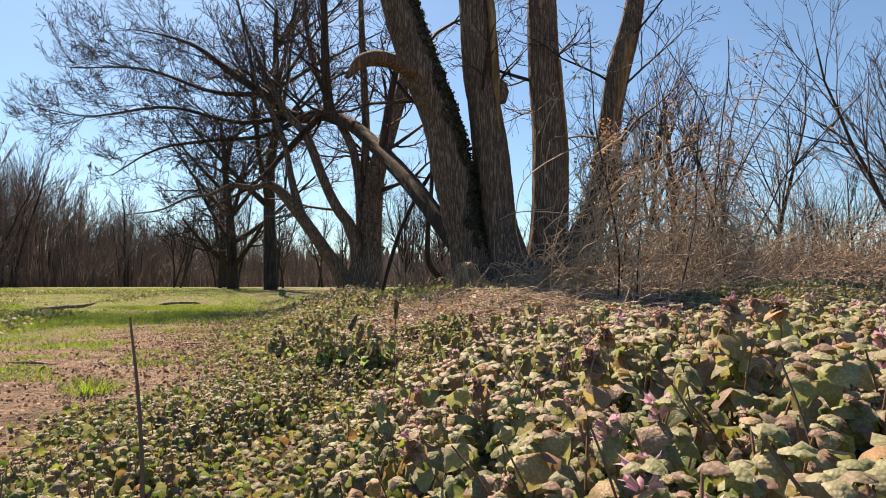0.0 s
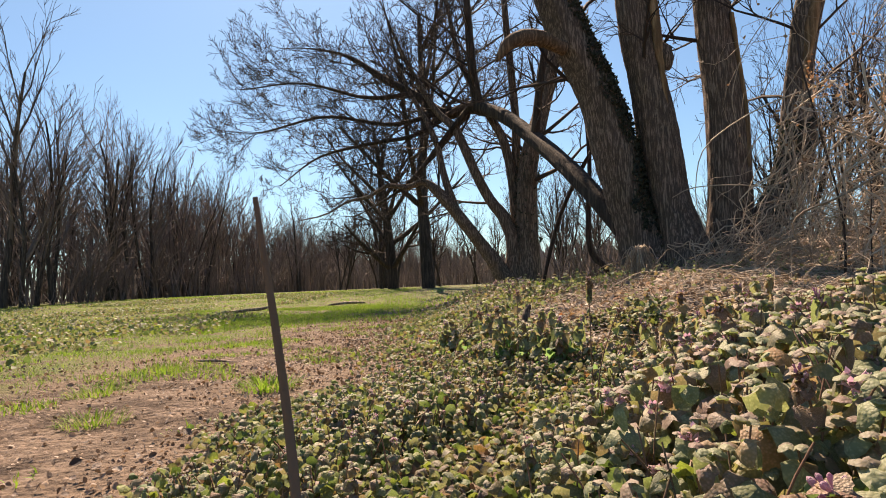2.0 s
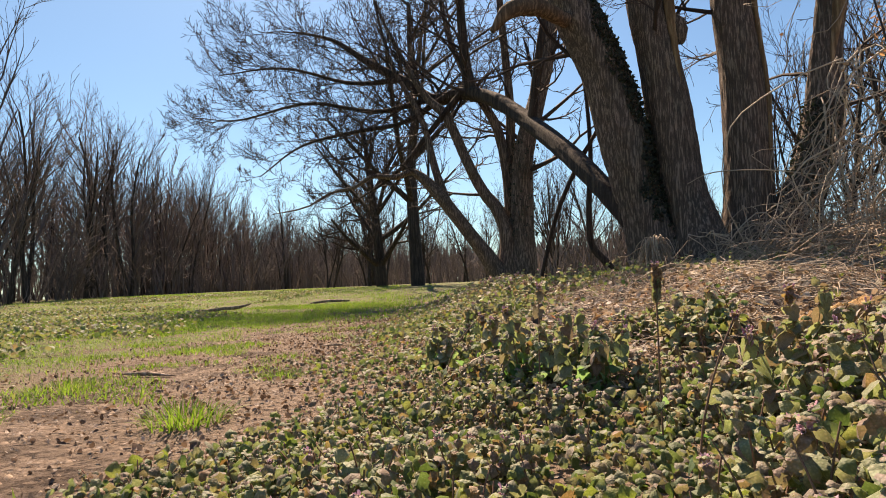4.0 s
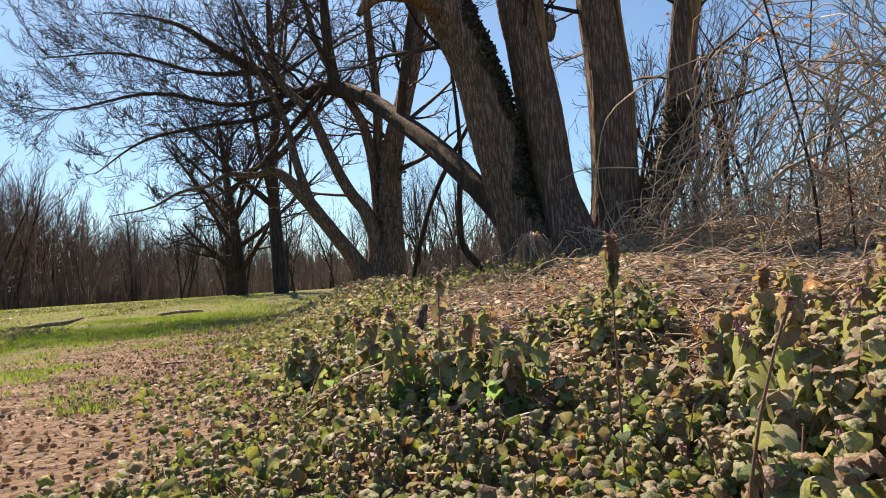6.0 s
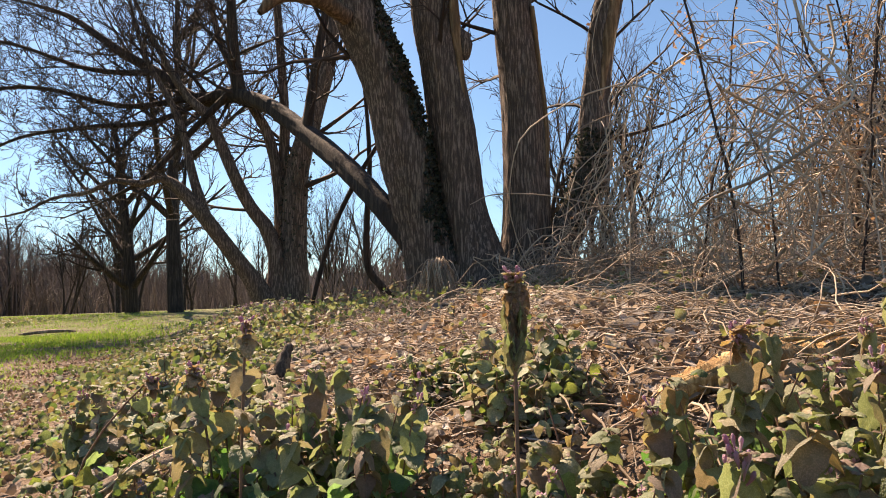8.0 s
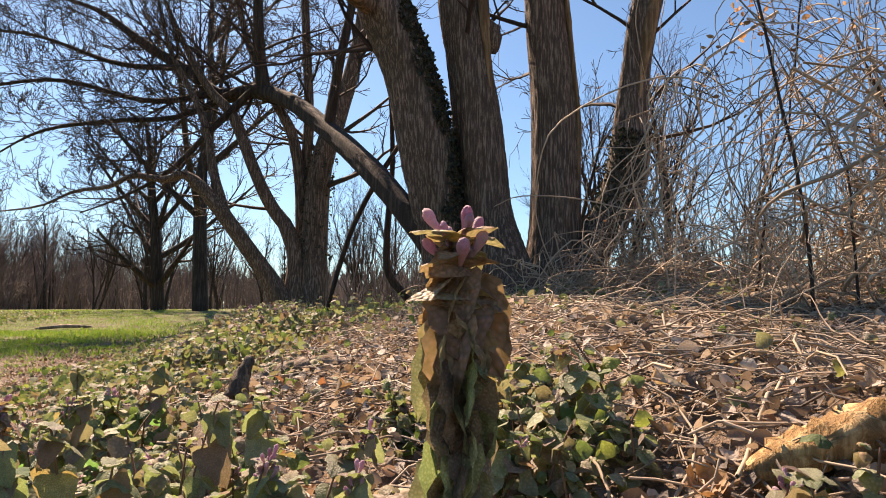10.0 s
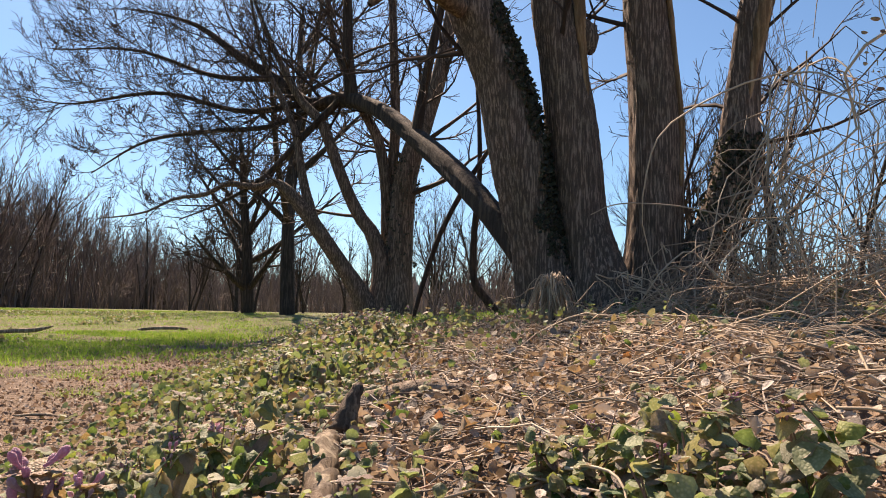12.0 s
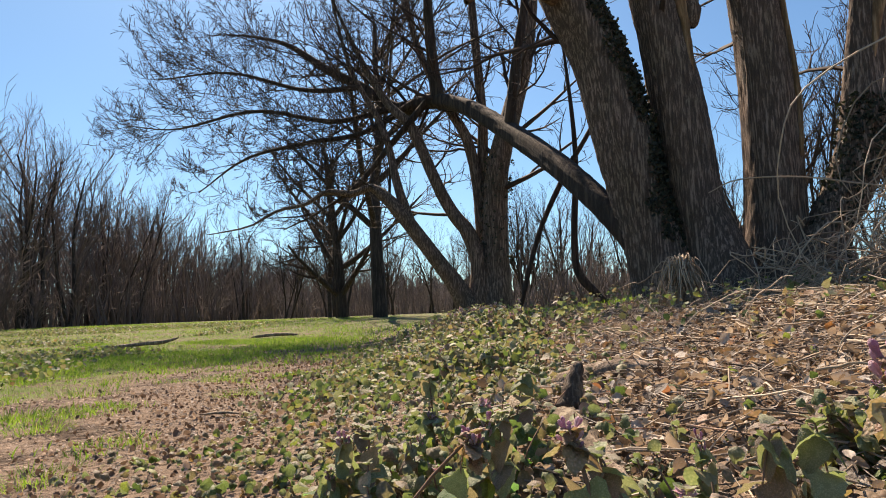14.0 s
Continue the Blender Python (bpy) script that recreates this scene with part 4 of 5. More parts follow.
def nettle_parts(seed, whorls=6, tall=0.2, bloom=True, leaf=None, hug=False, tilt=0.18):
    """One dead-nettle: stem, low leaf poses, top leaf poses, petal poses, in units of the plan."""
    rnd = random.Random(seed)
    lean = (rnd.gauss(0, tilt), rnd.gauss(0, tilt))
    stem = [(lean[0] * tall * f * f, lean[1] * tall * f * f, tall * f, 0.0024 - 0.0008 * f) for f in (0, 0.35, 0.7, 1)]
    pts, rad = curve_through(stem, 6)
    low, top, petals = [], [], []
    single = leaf is not None
    leaf = leaf or tall
    for k in range(whorls):
        f = (k + 0.6) / whorls
        if hug and 0.3 < f < 0.9:
            continue
        p = pts[0] + (pts[-1] - pts[0]) * f
        for q in range(2 if f < 0.5 else 4 if k % 2 else 2):
            a = q * (3.1416 if f < 0.5 or not k % 2 else 1.571) + k * 1.571 + rnd.gauss(0, 0.25)
            if f < 0.5:
                out = leaf * rnd.uniform(0.08, 0.2)
                low.append((tuple(p + out * np.array([-math.sin(a), math.cos(a), 0.2])), (rnd.uniform(-1.0, 0.2), rnd.gauss(0, 0.4), a), leaf * rnd.uniform(0.15, 0.27)))
            else:
                top.append((tuple(p), (rnd.uniform(-1.3, -0.75) if hug else rnd.uniform(-1.05, 0.1), rnd.gauss(0, 0.35), a), leaf * (0.27 - 0.2 * (f - 0.5)) * rnd.uniform(0.8, 1.15)))
    if hug:
        for q in range(40):   # leaves folded down round the head
            f = 0.83 + 0.17 * q / 40
            a = q * 2.4 + rnd.gauss(0, 0.2)
            top.append((tuple(pts[0] + (pts[-1] - pts[0]) * f), (rnd.uniform(-1.4, -1.0) if f < 0.945 else rnd.uniform(-0.6, 0.9), rnd.gauss(0, 0.3), a), leaf * (0.16 if f < 0.945 else rnd.uniform(0.08, 0.12))))
    # the crowded leaves of a single stalk's head
    for q in range(14 if single else 0):
        top.append((tuple(pts[-1] - np.array([0, 0, 0.03 * rnd.random()])), (rnd.uniform(-0.9, 0.4), rnd.gauss(0, 0.3), q * 2.4 + rnd.random()), leaf * rnd.uniform(0.07, 0.11)))
    for q in range(4):
        top.append((tuple(pts[-1]), (rnd.uniform(0.1, 0.9), 0, q * 1.571 + rnd.random()), leaf * rnd.uniform(0.08, 0.12)))
    if bloom:
        for k in range(16 if hug else 12):
            a = k * 0.95 + rnd.random()
            p = pts[-1] + np.array([math.cos(a) * leaf * 0.025, math.sin(a) * leaf * 0.025, leaf * rnd.uniform(-0.13, 0.02)])
            petals.append((tuple(p), (rnd.uniform(0.2, 1.0), 0, a - 1.57), leaf * rnd.uniform(0.045, 0.078) * (1 if hug else 1.1)))
    return (pts, rad), low, top, petals


PETAL_V = np.array([(-0.1, 0, -0.1), (0.1, 0, -0.1), (0.1, 0, 0.1), (-0.1, 0, 0.1), (-0.16, 0.7, -0.1), (0.16, 0.7, -0.1), (0.26, 0.72, 0.2), (-0.26, 0.72, 0.2), (0, 1.05, 0.32), (0, 1.0, -0.25)])
PETAL_F = [np.array([(0, 1, 5, 4), (1, 2, 6, 5), (2, 3, 7, 6), (3, 0, 4, 7)]), np.array([(6, 7, 8), (4, 5, 9)])]


def pose_arrays(rows):
    return np.array([r[0] for r in rows]), np.array([r[1] for r in rows]), np.array([r[2] for r in rows])


# the line walked, kept free of tall plants
TRACK = np.array([(row[1], row[2]) for row in PATH])
TRACK = np.stack([np.interp(np.linspace(0, 14, 141), [row[0] for row in PATH], TRACK[:, k]) for k in (0, 1)], -1)


def off_track(x, y):
    return np.sqrt(((np.stack([x, y], -1)[..., None, :] - TRACK) ** 2).sum(-1).min(-1))


def nettle_thing(seed, tall, bloom, label, whorls=6, leaf=None, tilt=0.18):
    one, two, petal, bract = NEAR_MESHES
    (pts, rad), low, top, petals = nettle_parts(seed, whorls, tall, bloom, leaf, tall > 0.38, tilt)
    plant = thing("dead_nettle", None, 0, 0, -30, label=label, category="plant", group="dead-nettles beside the path")
    v, f = tube_arrays([(pts, rad)], 4)
    part("stem", mesh_np("stem", v, [f], STEM), plant)
    for rows, me, name in ((low, one, "leaf"), (top, two, "top_leaf"), (petals, petal, "flower")):
        for p, turn, size in rows:
            bit = part(name, bract if leaf and me is two and p[2] > (0.93 if tall > 0.38 else 0.86) * tall else me, plant)
            bit.matrix_basis = Matrix.LocRotScale(Vector(p) * U, Euler(turn), Vector((size, size, size)))
    return plant


fine_v, fine_f = fine_leaf()
NEAR_MESHES = (mesh_np("leaf", fine_v, fine_f, NETTLE_NEAR, True), mesh_np("top_leaf", fine_v, fine_f, TOP_NEAR, True), mesh_np("flower", *[(v, [f]) for v, f in [tube_arrays([curve_through([(0, 0, 0, 0.07), (0, 0.3, 0.05, 0.09), (0, 0.6, 0.14, 0.15), (0, 0.8, 0.25, 0.2), (0, 0.98, 0.3, 0.13), (0, 1.04, 0.26, 0.02)], 9)], 7)]][0], PETAL, True), mesh_np("bract", fine_v, fine_f, BRACT, True))


LITTER_ONE = leaf_material("fallen_leaf", ((0.0, (0.3, 0.19, 0.13)), (0.4, (0.5, 0.36, 0.26)), (0.8, (0.66, 0.52, 0.4)), (1.0, (0.5, 0.24, 0.1))), 0.3, 0.6, 2.0, "thing", 2.0, (1.2, 1.0, 0.75))
CLOD = plain_material("clod", (0.16, 0.105, 0.07), (0.38, 0.28, 0.2), 20.0)
VINE_ONE = plain_material("dry_stalk", (0.27, 0.195, 0.125), (0.66, 0.54, 0.4), 8.0, 0.7, by="thing")


def dead_nettles():
    kinds = []
    for k in range(8):
        bloom = k in (0, 1, 4)
        kinds.append(nettle_thing(500 + k, 0.22 + 0.012 * (k % 4), bloom, "purple dead-nettle with downy green leaves and pink flowers" if bloom else "young purple dead-nettle with downy drooping leaves"))
    g = np.random.default_rng(51)
    rnd = random.Random(52)
    x, y = spots(420, -1.3, 1.3, 0.55, 4.3, lambda a, b: nettle_zone(a, b) * np.where((a > -0.1) & (a < 0.8) & (b > 2.3) & (b < 3.0), 1.0, 0.5), g)
    clear = off_track(x, y) > 0.2
    x, y = x[clear][:105], y[clear][:105]
    tall = list(nettle_height(x, y) * np.clip(0.55 + 1.2 * (off_track(x, y) - 0.2), 0.55, 1.0))
    wide = list(0.72 * np.array(tall))
    # single stalks that rise above the rest
    for k, (px, py, h, big) in enumerate(((-0.204, 2.68, 0.41, 0.13), (-0.58, 3.18, 0.26, 0.16), (-0.497, 2.945, 0.37, 0.13), (-0.19, 2.29, 0.31, 0.105), (0.15, 2.95, 0.27, 0.16), (0.32, 2.8, 0.26, 0.17), (-0.85, 3.3, 0.24, 0.15),
                                          (0.45, 1.0, 0.3, 0.18), (0.25, 0.9, 0.28, 0.18), (0.62, 1.15, 0.3, 0.18), (0.1, 1.25, 0.25, 0.16), (0.2, 1.9, 0.27, 0.16), (0.05, 0.8, 0.24, 0.16), (0.75, 1.6, 0.3, 0.18), (0.9, 1.2, 0.3, 0.18), (0.5, 1.5, 0.27, 0.18), (0.35, 1.3, 0.27, 0.17))):
        one = nettle_thing(900 + k, h, True, "tall purple dead-nettle stalk with pink flowers on top", 11 if h > 0.38 else 8, big, 0.02 if h > 0.36 else 0.18)
        one.matrix_basis = Matrix.Translation(at(px, py, -0.048 - h if h > 0.4 else float(soil(px, py)) - 0.01))
    # thick clumps within the litter and at its front
    for cx, cy, r, count, h in ((-0.45, 3.2, 0.18, 18, 0.85), (-0.07, 3.72, 0.18, 15, 0.5), (-0.85, 3.7, 0.2, 10, 0.8), (0.18, 2.68, 0.2, 22, 0.95), (0.3, 2.9, 0.2, 14, 0.9), (0.02, 2.98, 0.12, 6, 0.75), (0.8, 1.2, 0.3, 14, 1.05)):
        for k in range(count):
            q, a = r * math.sqrt(rnd.random()), rnd.uniform(0, 6.28)
            px, py = cx + q * math.cos(a), cy + q * math.sin(a)
            if float(off_track(px, py)) > 0.22:
                x, y, tall, wide = np.append(x, px), np.append(y, py), tall + [h * rnd.uniform(0.7, 1.1)], wide + [0.7]
    for used, (px, py, h, w) in enumerate(zip(x, y, tall, wide)):
        q = rnd.uniform(0.8, 1.1)
        m = Matrix.Translation(at(px, py, float(soil(px, py)) - 0.01)) @ pose(0, 0, 0, 0, 0, rnd.uniform(0, 360))
        k = kinds[used % 8]
        size = (w * q, w * q, h * q)
        if used < 8:
            k.matrix_basis = m @ Matrix.Diagonal((*size, 1))
        else:
            copy_thing(k, m).scale = size
    # the rest of the stand
    stems, lows, tops, pets = [], [], [], []
    xa, ya = spots(2200, -4.0, 3.0, -0.4, 10.5, nettle_zone, g)
    xb, yb = spots(1700, -1.6, 2.2, 0.3, 3.4, nettle_zone, g)
    x, y = np.concatenate([xa, xb]), np.concatenate([ya, yb])
    clear = off_track(x, y) > 0.13
    for i, (px, py) in enumerate(zip(x[clear], y[clear])):
        (pts, rad), low, top, petals = nettle_parts(i % 40 + 600, 5, 0.24 * rnd.uniform(0.5, 1.05) * float(nettle_height(px, py) * np.clip(0.55 + 1.5 * (off_track(px, py) - 0.13), 0.55, 1.0)), i % 5 == 0)
        a = rnd.uniform(0, 6.28)
        ca, sa = math.cos(a), math.sin(a)
        base = np.array([px, py, float(soil(px, py)) + EYE - 0.01])
        stems.append((pts + base, rad))
        for src, dst in ((low, lows), (top, tops), (petals, pets)):
            for p, turn, size in src:
                dst.append(((p[0] * ca - p[1] * sa + base[0], p[0] * sa + p[1] * ca + base[1], p[2] + base[2]), (turn[0], turn[1], turn[2] + a), size))
    v, f = tube_arrays(stems, 3)
    stand = thing("nettle_patch", None, 0, 0, -EYE, label="dense patch of purple dead-nettle on the ground", category="plants", kind="stuff")
    part("stems", mesh_np("stems", v, [f], STEM), stand)
    for name, rows, material in (("leaves", lows, NETTLE), ("top_leaves", tops, NETTLE_TOP)):
        part(name, scatter_mesh(name, MID_V, MID_F, *pose_arrays([q for q in rows if q[0][1] < 3.3]), material), stand)
        part(name, scatter_mesh(name, ROUND_V, ROUND_F, *pose_arrays([q for q in rows if q[0][1] >= 3.3]), material, True), stand)
    part("flowers", scatter_mesh("flowers", PETAL_V, PETAL_F, *pose_arrays(pets), PETAL), stand)
    # a carpet of loose low leaves between the stalks
    x, y = spots(50000, -4.0, 2.6, -0.4, 10.0, nettle_zone, g)
    n = len(x)
    h = g.random(n) ** 1.2 * 0.15 * nettle_height(x, y) * np.clip(off_track(x, y) / 0.18 - 0.5, 0.15, 1)
    pl = np.stack([x, y, soil(x, y) + EYE + 0.008 + h], -1)
    turn = np.stack([g.normal(-0.5, 0.85, n), g.normal(0, 0.75, n), g.uniform(0, 6.28, n)], -1)
    size = g.uniform(0.012, 0.034, n)
    near = y < 5.0
    carpet = thing("leaf_carpet", None, 0, 0, -EYE, label="carpet of grey-green downy nettle leaves", category="plants", kind="stuff")
    part("near_leaves", scatter_mesh("near_leaves", MID_V, MID_F, pl[near], turn[near], size[near], NETTLE), carpet)
    part("far_leaves", scatter_mesh("far_leaves", ROUND_V, ROUND_F, pl[~near], turn[~near], size[~near] * 1.15, NETTLE, True), carpet)


def curled_leaf(seed, lobes):
    """A dry curled leaf with a ragged outline, one unit long."""
    rnd = random.Random(seed)
    rows, cols = 7, 5
    vs = []
    for i in range(rows):
        f = i / (rows - 1)
        half = (0.42 * math.sin(math.pi * min(1, 0.1 + 0.88 * f)) + 0.03) * (1 + lobes * (0.5 if i % 2 else -0.3))
        for j in range(cols):
            s = (j - 2) / 2
            vs.append((s * half, f - lobes * 0.3 * abs(s), 0.3 * s * s * (0.5 + f) * (1 if seed % 2 else -0.7) + 0.25 * (f - 0.5) ** 2 + rnd.gauss(0, 0.03)))
    fs = [(i * cols + j, i * cols + j + 1, (i + 1) * cols + j + 1, (i + 1) * cols + j) for i in range(rows - 1) for j in range(cols - 1)]
    return np.array(vs), [np.array(fs)]


def leaf_litter():
    g = np.random.default_rng(61)
    xa, ya = spots(30000, -1.5, 4.8, 2.8, 10.0, litter_zone, g)
    xb, yb = spots(9000, -3.5, 2, -0.5, 9, lambda a, b: 0.4 - 0.3 * bare(a, b), g)
    xd, yd = spots(17000, -0.9, 2.6, 2.8, 6.2, litter_zone, g)
    xa, ya = np.concatenate([xa, xd]), np.concatenate([ya, yd])
    xc, yc = spots(14000, -4.5, -0.4, 0.2, 10, lambda a, b: smooth_step(-2.4, -1.0, a + 0.2 * b) * (1 - 0.8 * bare(a, b)), g)
    xe, ye = spots(5500, -9, -1.6, 2, 13, lambda a, b: smooth_step(-0.2, 0.4, wave(a, b * 1.5, 1.2, 2.0) + 0.4 * wave(a, b, 3.1, 0.6)), g)
    x, y = np.concatenate([xa, xb, xc, xe]), np.concatenate([ya, yb, yc, ye])
    n = len(x)
    size = g.uniform(0.01, 0.031, n) * np.where(g.random(n) < 0.1, 1.5, 1.0)
    size[len(xa):] *= 0.75
    pl = np.stack([x, y, soil(x, y) + EYE + 0.004 + size * 0.25 + 0.03 * g.random(n) ** 2 * (np.arange(n) < len(xa))], -1)
    turn = np.stack([g.normal(0, 0.8, n), g.normal(0, 0.8, n), g.uniform(0, 6.28, n)], -1)
    k = len(xa)
    thing("leaf_litter", scatter_mesh("leaf_litter", LEAF_V, LEAF_F, pl[:k], turn[:k], size[:k], LITTER), label="dry brown fallen leaves littering the ground", category="leaf litter", kind="stuff")
    thing("leaf_litter", scatter_mesh("leaf_litter", LEAF_V, LEAF_F, pl[k:], turn[k:], size[k:], LITTER_PATH), label="dark broken leaves between the plants and on the turf", category="leaf litter", kind="stuff")
    # crumbs of leaf and bark on the path
    x, y = spots(5500, -5.5, -0.6, 0.3, 11, lambda a, b: 0.25 + 0.5 * bare(a, b), g)
    n = len(x)
    size = g.uniform(0.005, 0.016, n)
    pl = np.stack([x, y, soil(x, y) + EYE + 0.003 + size * 0.2], -1)
    turn = np.stack([g.normal(0, 0.4, n), g.normal(0, 0.4, n), g.uniform(0, 6.28, n)], -1)
    thing("path_crumbs", scatter_mesh("path_crumbs", LEAF_V, LEAF_F, pl, turn, size, LITTER_PATH), label="crumbs of leaf and bark on the bare path", category="leaf litter", kind="stuff")
    clod = np.array([(0.5, 0, 0), (0.15, 0.45, 0.05), (-0.4, 0.3, 0), (-0.45, -0.25, 0.05), (0.1, -0.5, 0), (0.05, 0.1, 0.42), (-0.2, -0.1, 0.35)])
    cf = [np.array([(0, 1, 5), (1, 2, 5), (2, 6, 5), (2, 3, 6), (3, 4, 6), (4, 5, 6), (4, 0, 5)])]
    x, y = spots(1800, -5, -0.9, 0.3, 10, bare, g)
    n = len(x)
    pl = np.stack([x, y, soil(x, y) + EYE - 0.002], -1)
    turn = np.stack([g.normal(0, 0.2, n), g.normal(0, 0.2, n), g.uniform(0, 6.28, n)], -1)
    thing("soil_clods", scatter_mesh("soil_clods", clod, cf, pl, turn, g.uniform(0.008, 0.032, n) * g.uniform(0.4, 1, n), CLOD), label="small dry clods of earth on the path", category="soil", kind="stuff")
    # larger leaves that lie singly on top
    kinds = [mesh_np("fallen_leaf", *curled_leaf(k, (0.0, 0.35, 0.2, 0.5)[k]), LITTER_ONE, True) for k in range(4)]
    x, y = spots(230, -1.0, 2.4, 2.9, 6.0, litter_zone, g)
    for k, (px, py) in enumerate(zip(x, y)):
        q = float(g.uniform(0.03, 0.06))
        ob = thing("fallen_leaf", kinds[k % 4], label="dry curled tan leaf on the ground", category="leaf", group="fallen leaves")
        ob.matrix_world = Matrix.Translation(at(px, py, float(soil(px, py)) + 0.03)) @ Euler((float(g.normal(0, 0.35)), float(g.normal(0, 0.35)), float(g.uniform(0, 6.28)))).to_matrix().to_4x4() @ Matrix.Diagonal((q, q, q, 1))
    # straw and twig crumbs
    xa, ya = spots(3600, -1.3, 4.5, 2.8, 9.5, litter_zone, g)
    xb, yb = spots(4200, -0.7, 2.6, 2.9, 5.8, litter_zone, g)
    x, y = np.concatenate([xa, xb]), np.concatenate([ya, yb])
    n = len(x)
    straw = np.array([(-0.5, -0.02, 0), (0.5, -0.015, 0.02), (0.5, 0.015, 0.02), (-0.5, 0.02, 0), (-0.5, 0, 0.04), (0.5, 0, 0.05)])
    pl = np.stack([x, y, soil(x, y) + EYE + 0.01 + 0.035 * g.random(n)], -1)
    turn = np.stack([g.normal(0, 0.3, n), g.normal(0, 0.25, n), g.normal(0, 1.0, n)], -1)
    thing("straw", scatter_mesh("straw", straw, [np.array([(0, 1, 5, 4), (1, 0, 3, 2), (2, 3, 4, 5)])], pl, turn, g.uniform(0.03, 0.11, n)[:, None] * np.stack([np.ones(n), g.uniform(0.5, 1.2, n), np.ones(n)], -1), LITTER), label="broken straw and twig crumbs in the litter", category="straw", kind="stuff")
    rnd = random.Random(62)
    sticks, single = [], 0
    for i in range(2500):
        px, py = (rnd.uniform(-0.6, 5), rnd.uniform(3.2, 9)) if i < 1700 else (rnd.uniform(0.0, 2.4), rnd.uniform(3.1, 5.6))
        if rnd.random() > float(litter_zone(px, py)):
            continue
        a = rnd.gauss(0, 0.9)
        line = vine_line((px, py, float(soil(px, py)) + 0.02 + 0.05 * rnd.random()), (math.cos(a), math.sin(a), rnd.gauss(0.05, 0.1)), rnd.uniform(0.15, 0.6), rnd, 9, 0.14, 0.22, rnd.uniform(0.001, 0.0035))
        if py < 5.2 and px < 3 and single < 160:
            single += 1
            v, f = tube_arrays([(line[0] - np.array([px, py, float(soil(px, py))]), line[1])], 5)
            thing("dry_stalk", mesh_np("dry_stalk", v, [f], VINE_ONE, True), px, py, float(soil(px, py)), label="pale dry stalk lying on the leaf litter", category="stalk", group="dry stalks on the litter")
        else:
            sticks.append(line)
    v, f = tube_arrays([(p + np.array([0, 0, EYE]), r) for p, r in sticks], 4)
    thing("dry_stalks", mesh_np("dry_stalks", v, [f], VINE), label="pale dry stalks lying over the leaf litter", category="stalks", kind="stuff")


def grass():
    blade = np.array([(-0.06, 0, 0), (0.06, 0, 0), (-0.05, 0.16, 0.42), (0.05, 0.16, 0.42), (0, 0.5, 0.75)])
    faces = [np.array([(0, 1, 3, 2)]), np.array([(2, 3, 4)])]
    g = np.random.default_rng(71)

    def zone(x, y):
        patch = smooth_step(0.0, 0.35, wave(x, y, 0.8, 0.5) + 0.6 * wave(x, y, 2.1, 1.5))
        tufts = smooth_step(0.12, 0.32, wave(x, y, 2.6, 0.9) * wave(x, y, 1.1, 2.2) + 0.25 * wave(x, y, 5.0, 0.4))
        field = smooth_step(-1.7, -2.6, x + 0.3 * y - 0.28 * np.clip(y - 5.5, 0, 8)) * (1 - 0.93 * bare(x, y)) * (0.12 + 0.88 * patch * (0.45 + 0.55 * smooth_step(-0.25, 0.35, wave(x, y, 3.3, 0.8) + 0.5 * wave(x * 0.4, y, 6.1, 0.2))))
        return np.maximum(field, 0.9 * tufts * smooth_step(-0.9, -1.3, x + 0.2 * y))

    xa, ya = spots(80000, -9, -0.8, 0.5, 13, zone, g)
    xb, yb = spots(40000, -24, -2, 8, 30, zone, g)
    xc, yc = spots(6000, -5, 1, 8.5, 15, lambda a, b: 0.25 + 0.75 * smooth_step(-0.2, 0.4, wave(a, b, 1.2, 0.7)), g)
    xd, yd = spots(900, 2, 6, 5.5, 8, lambda a, b: smooth_step(0.2, 0.6, wave(a, b, 2.0, 0.3)), g)
    x, y = np.concatenate([xa, xb, xc, xd]), np.concatenate([ya, yb, yc, yd])
    n = len(x)
    pl = np.stack([x, y, soil(x, y) + EYE - 0.005], -1)
    turn = np.stack([g.normal(0, 0.3, n), g.normal(0, 0.3, n), g.uniform(0, 6.28, n)], -1)
    size = g.uniform(0.02, 0.045, n) * (1 + 0.05 * y)
    size[len(xa) + len(xb):] *= 1.6
    thing("grass", scatter_mesh("grass", blade, faces, pl, turn, size, GRASS), label="short bright green grass in patches", category="grass", kind="stuff")


def field_nettles():
    """Dark low strips of dead-nettle in the turf beyond the path."""
    g = np.random.default_rng(81)

    def zone(x, y):
        return smooth_step(-2.4, -3.2, x + 0.3 * y) * smooth_step(0.05, 0.4, wave(x * 0.5, y * 1.4, 1.0, 0.2) + 0.3 * wave(x, y, 2.3, 0.8))

    x, y = spots(26000, -18, -2.3, 3, 22, zone, g)
    n = len(x)
    pl = np.stack([x, y, soil(x, y) + EYE + 0.01 + 0.1 * g.random(n)], -1)
    turn = np.stack([g.normal(-0.6, 0.5, n), g.normal(0, 0.5, n), g.uniform(0, 6.28, n)], -1)
    thing("field_nettles", scatter_mesh("field_nettles", ROUND_V, ROUND_F, pl, turn, g.uniform(0.025, 0.055, n), NETTLE, True), label="dark strips of dead-nettle in the field grass", category="plants", kind="stuff")


dead_nettles()
field_nettles()
leaf_litter()
grass()


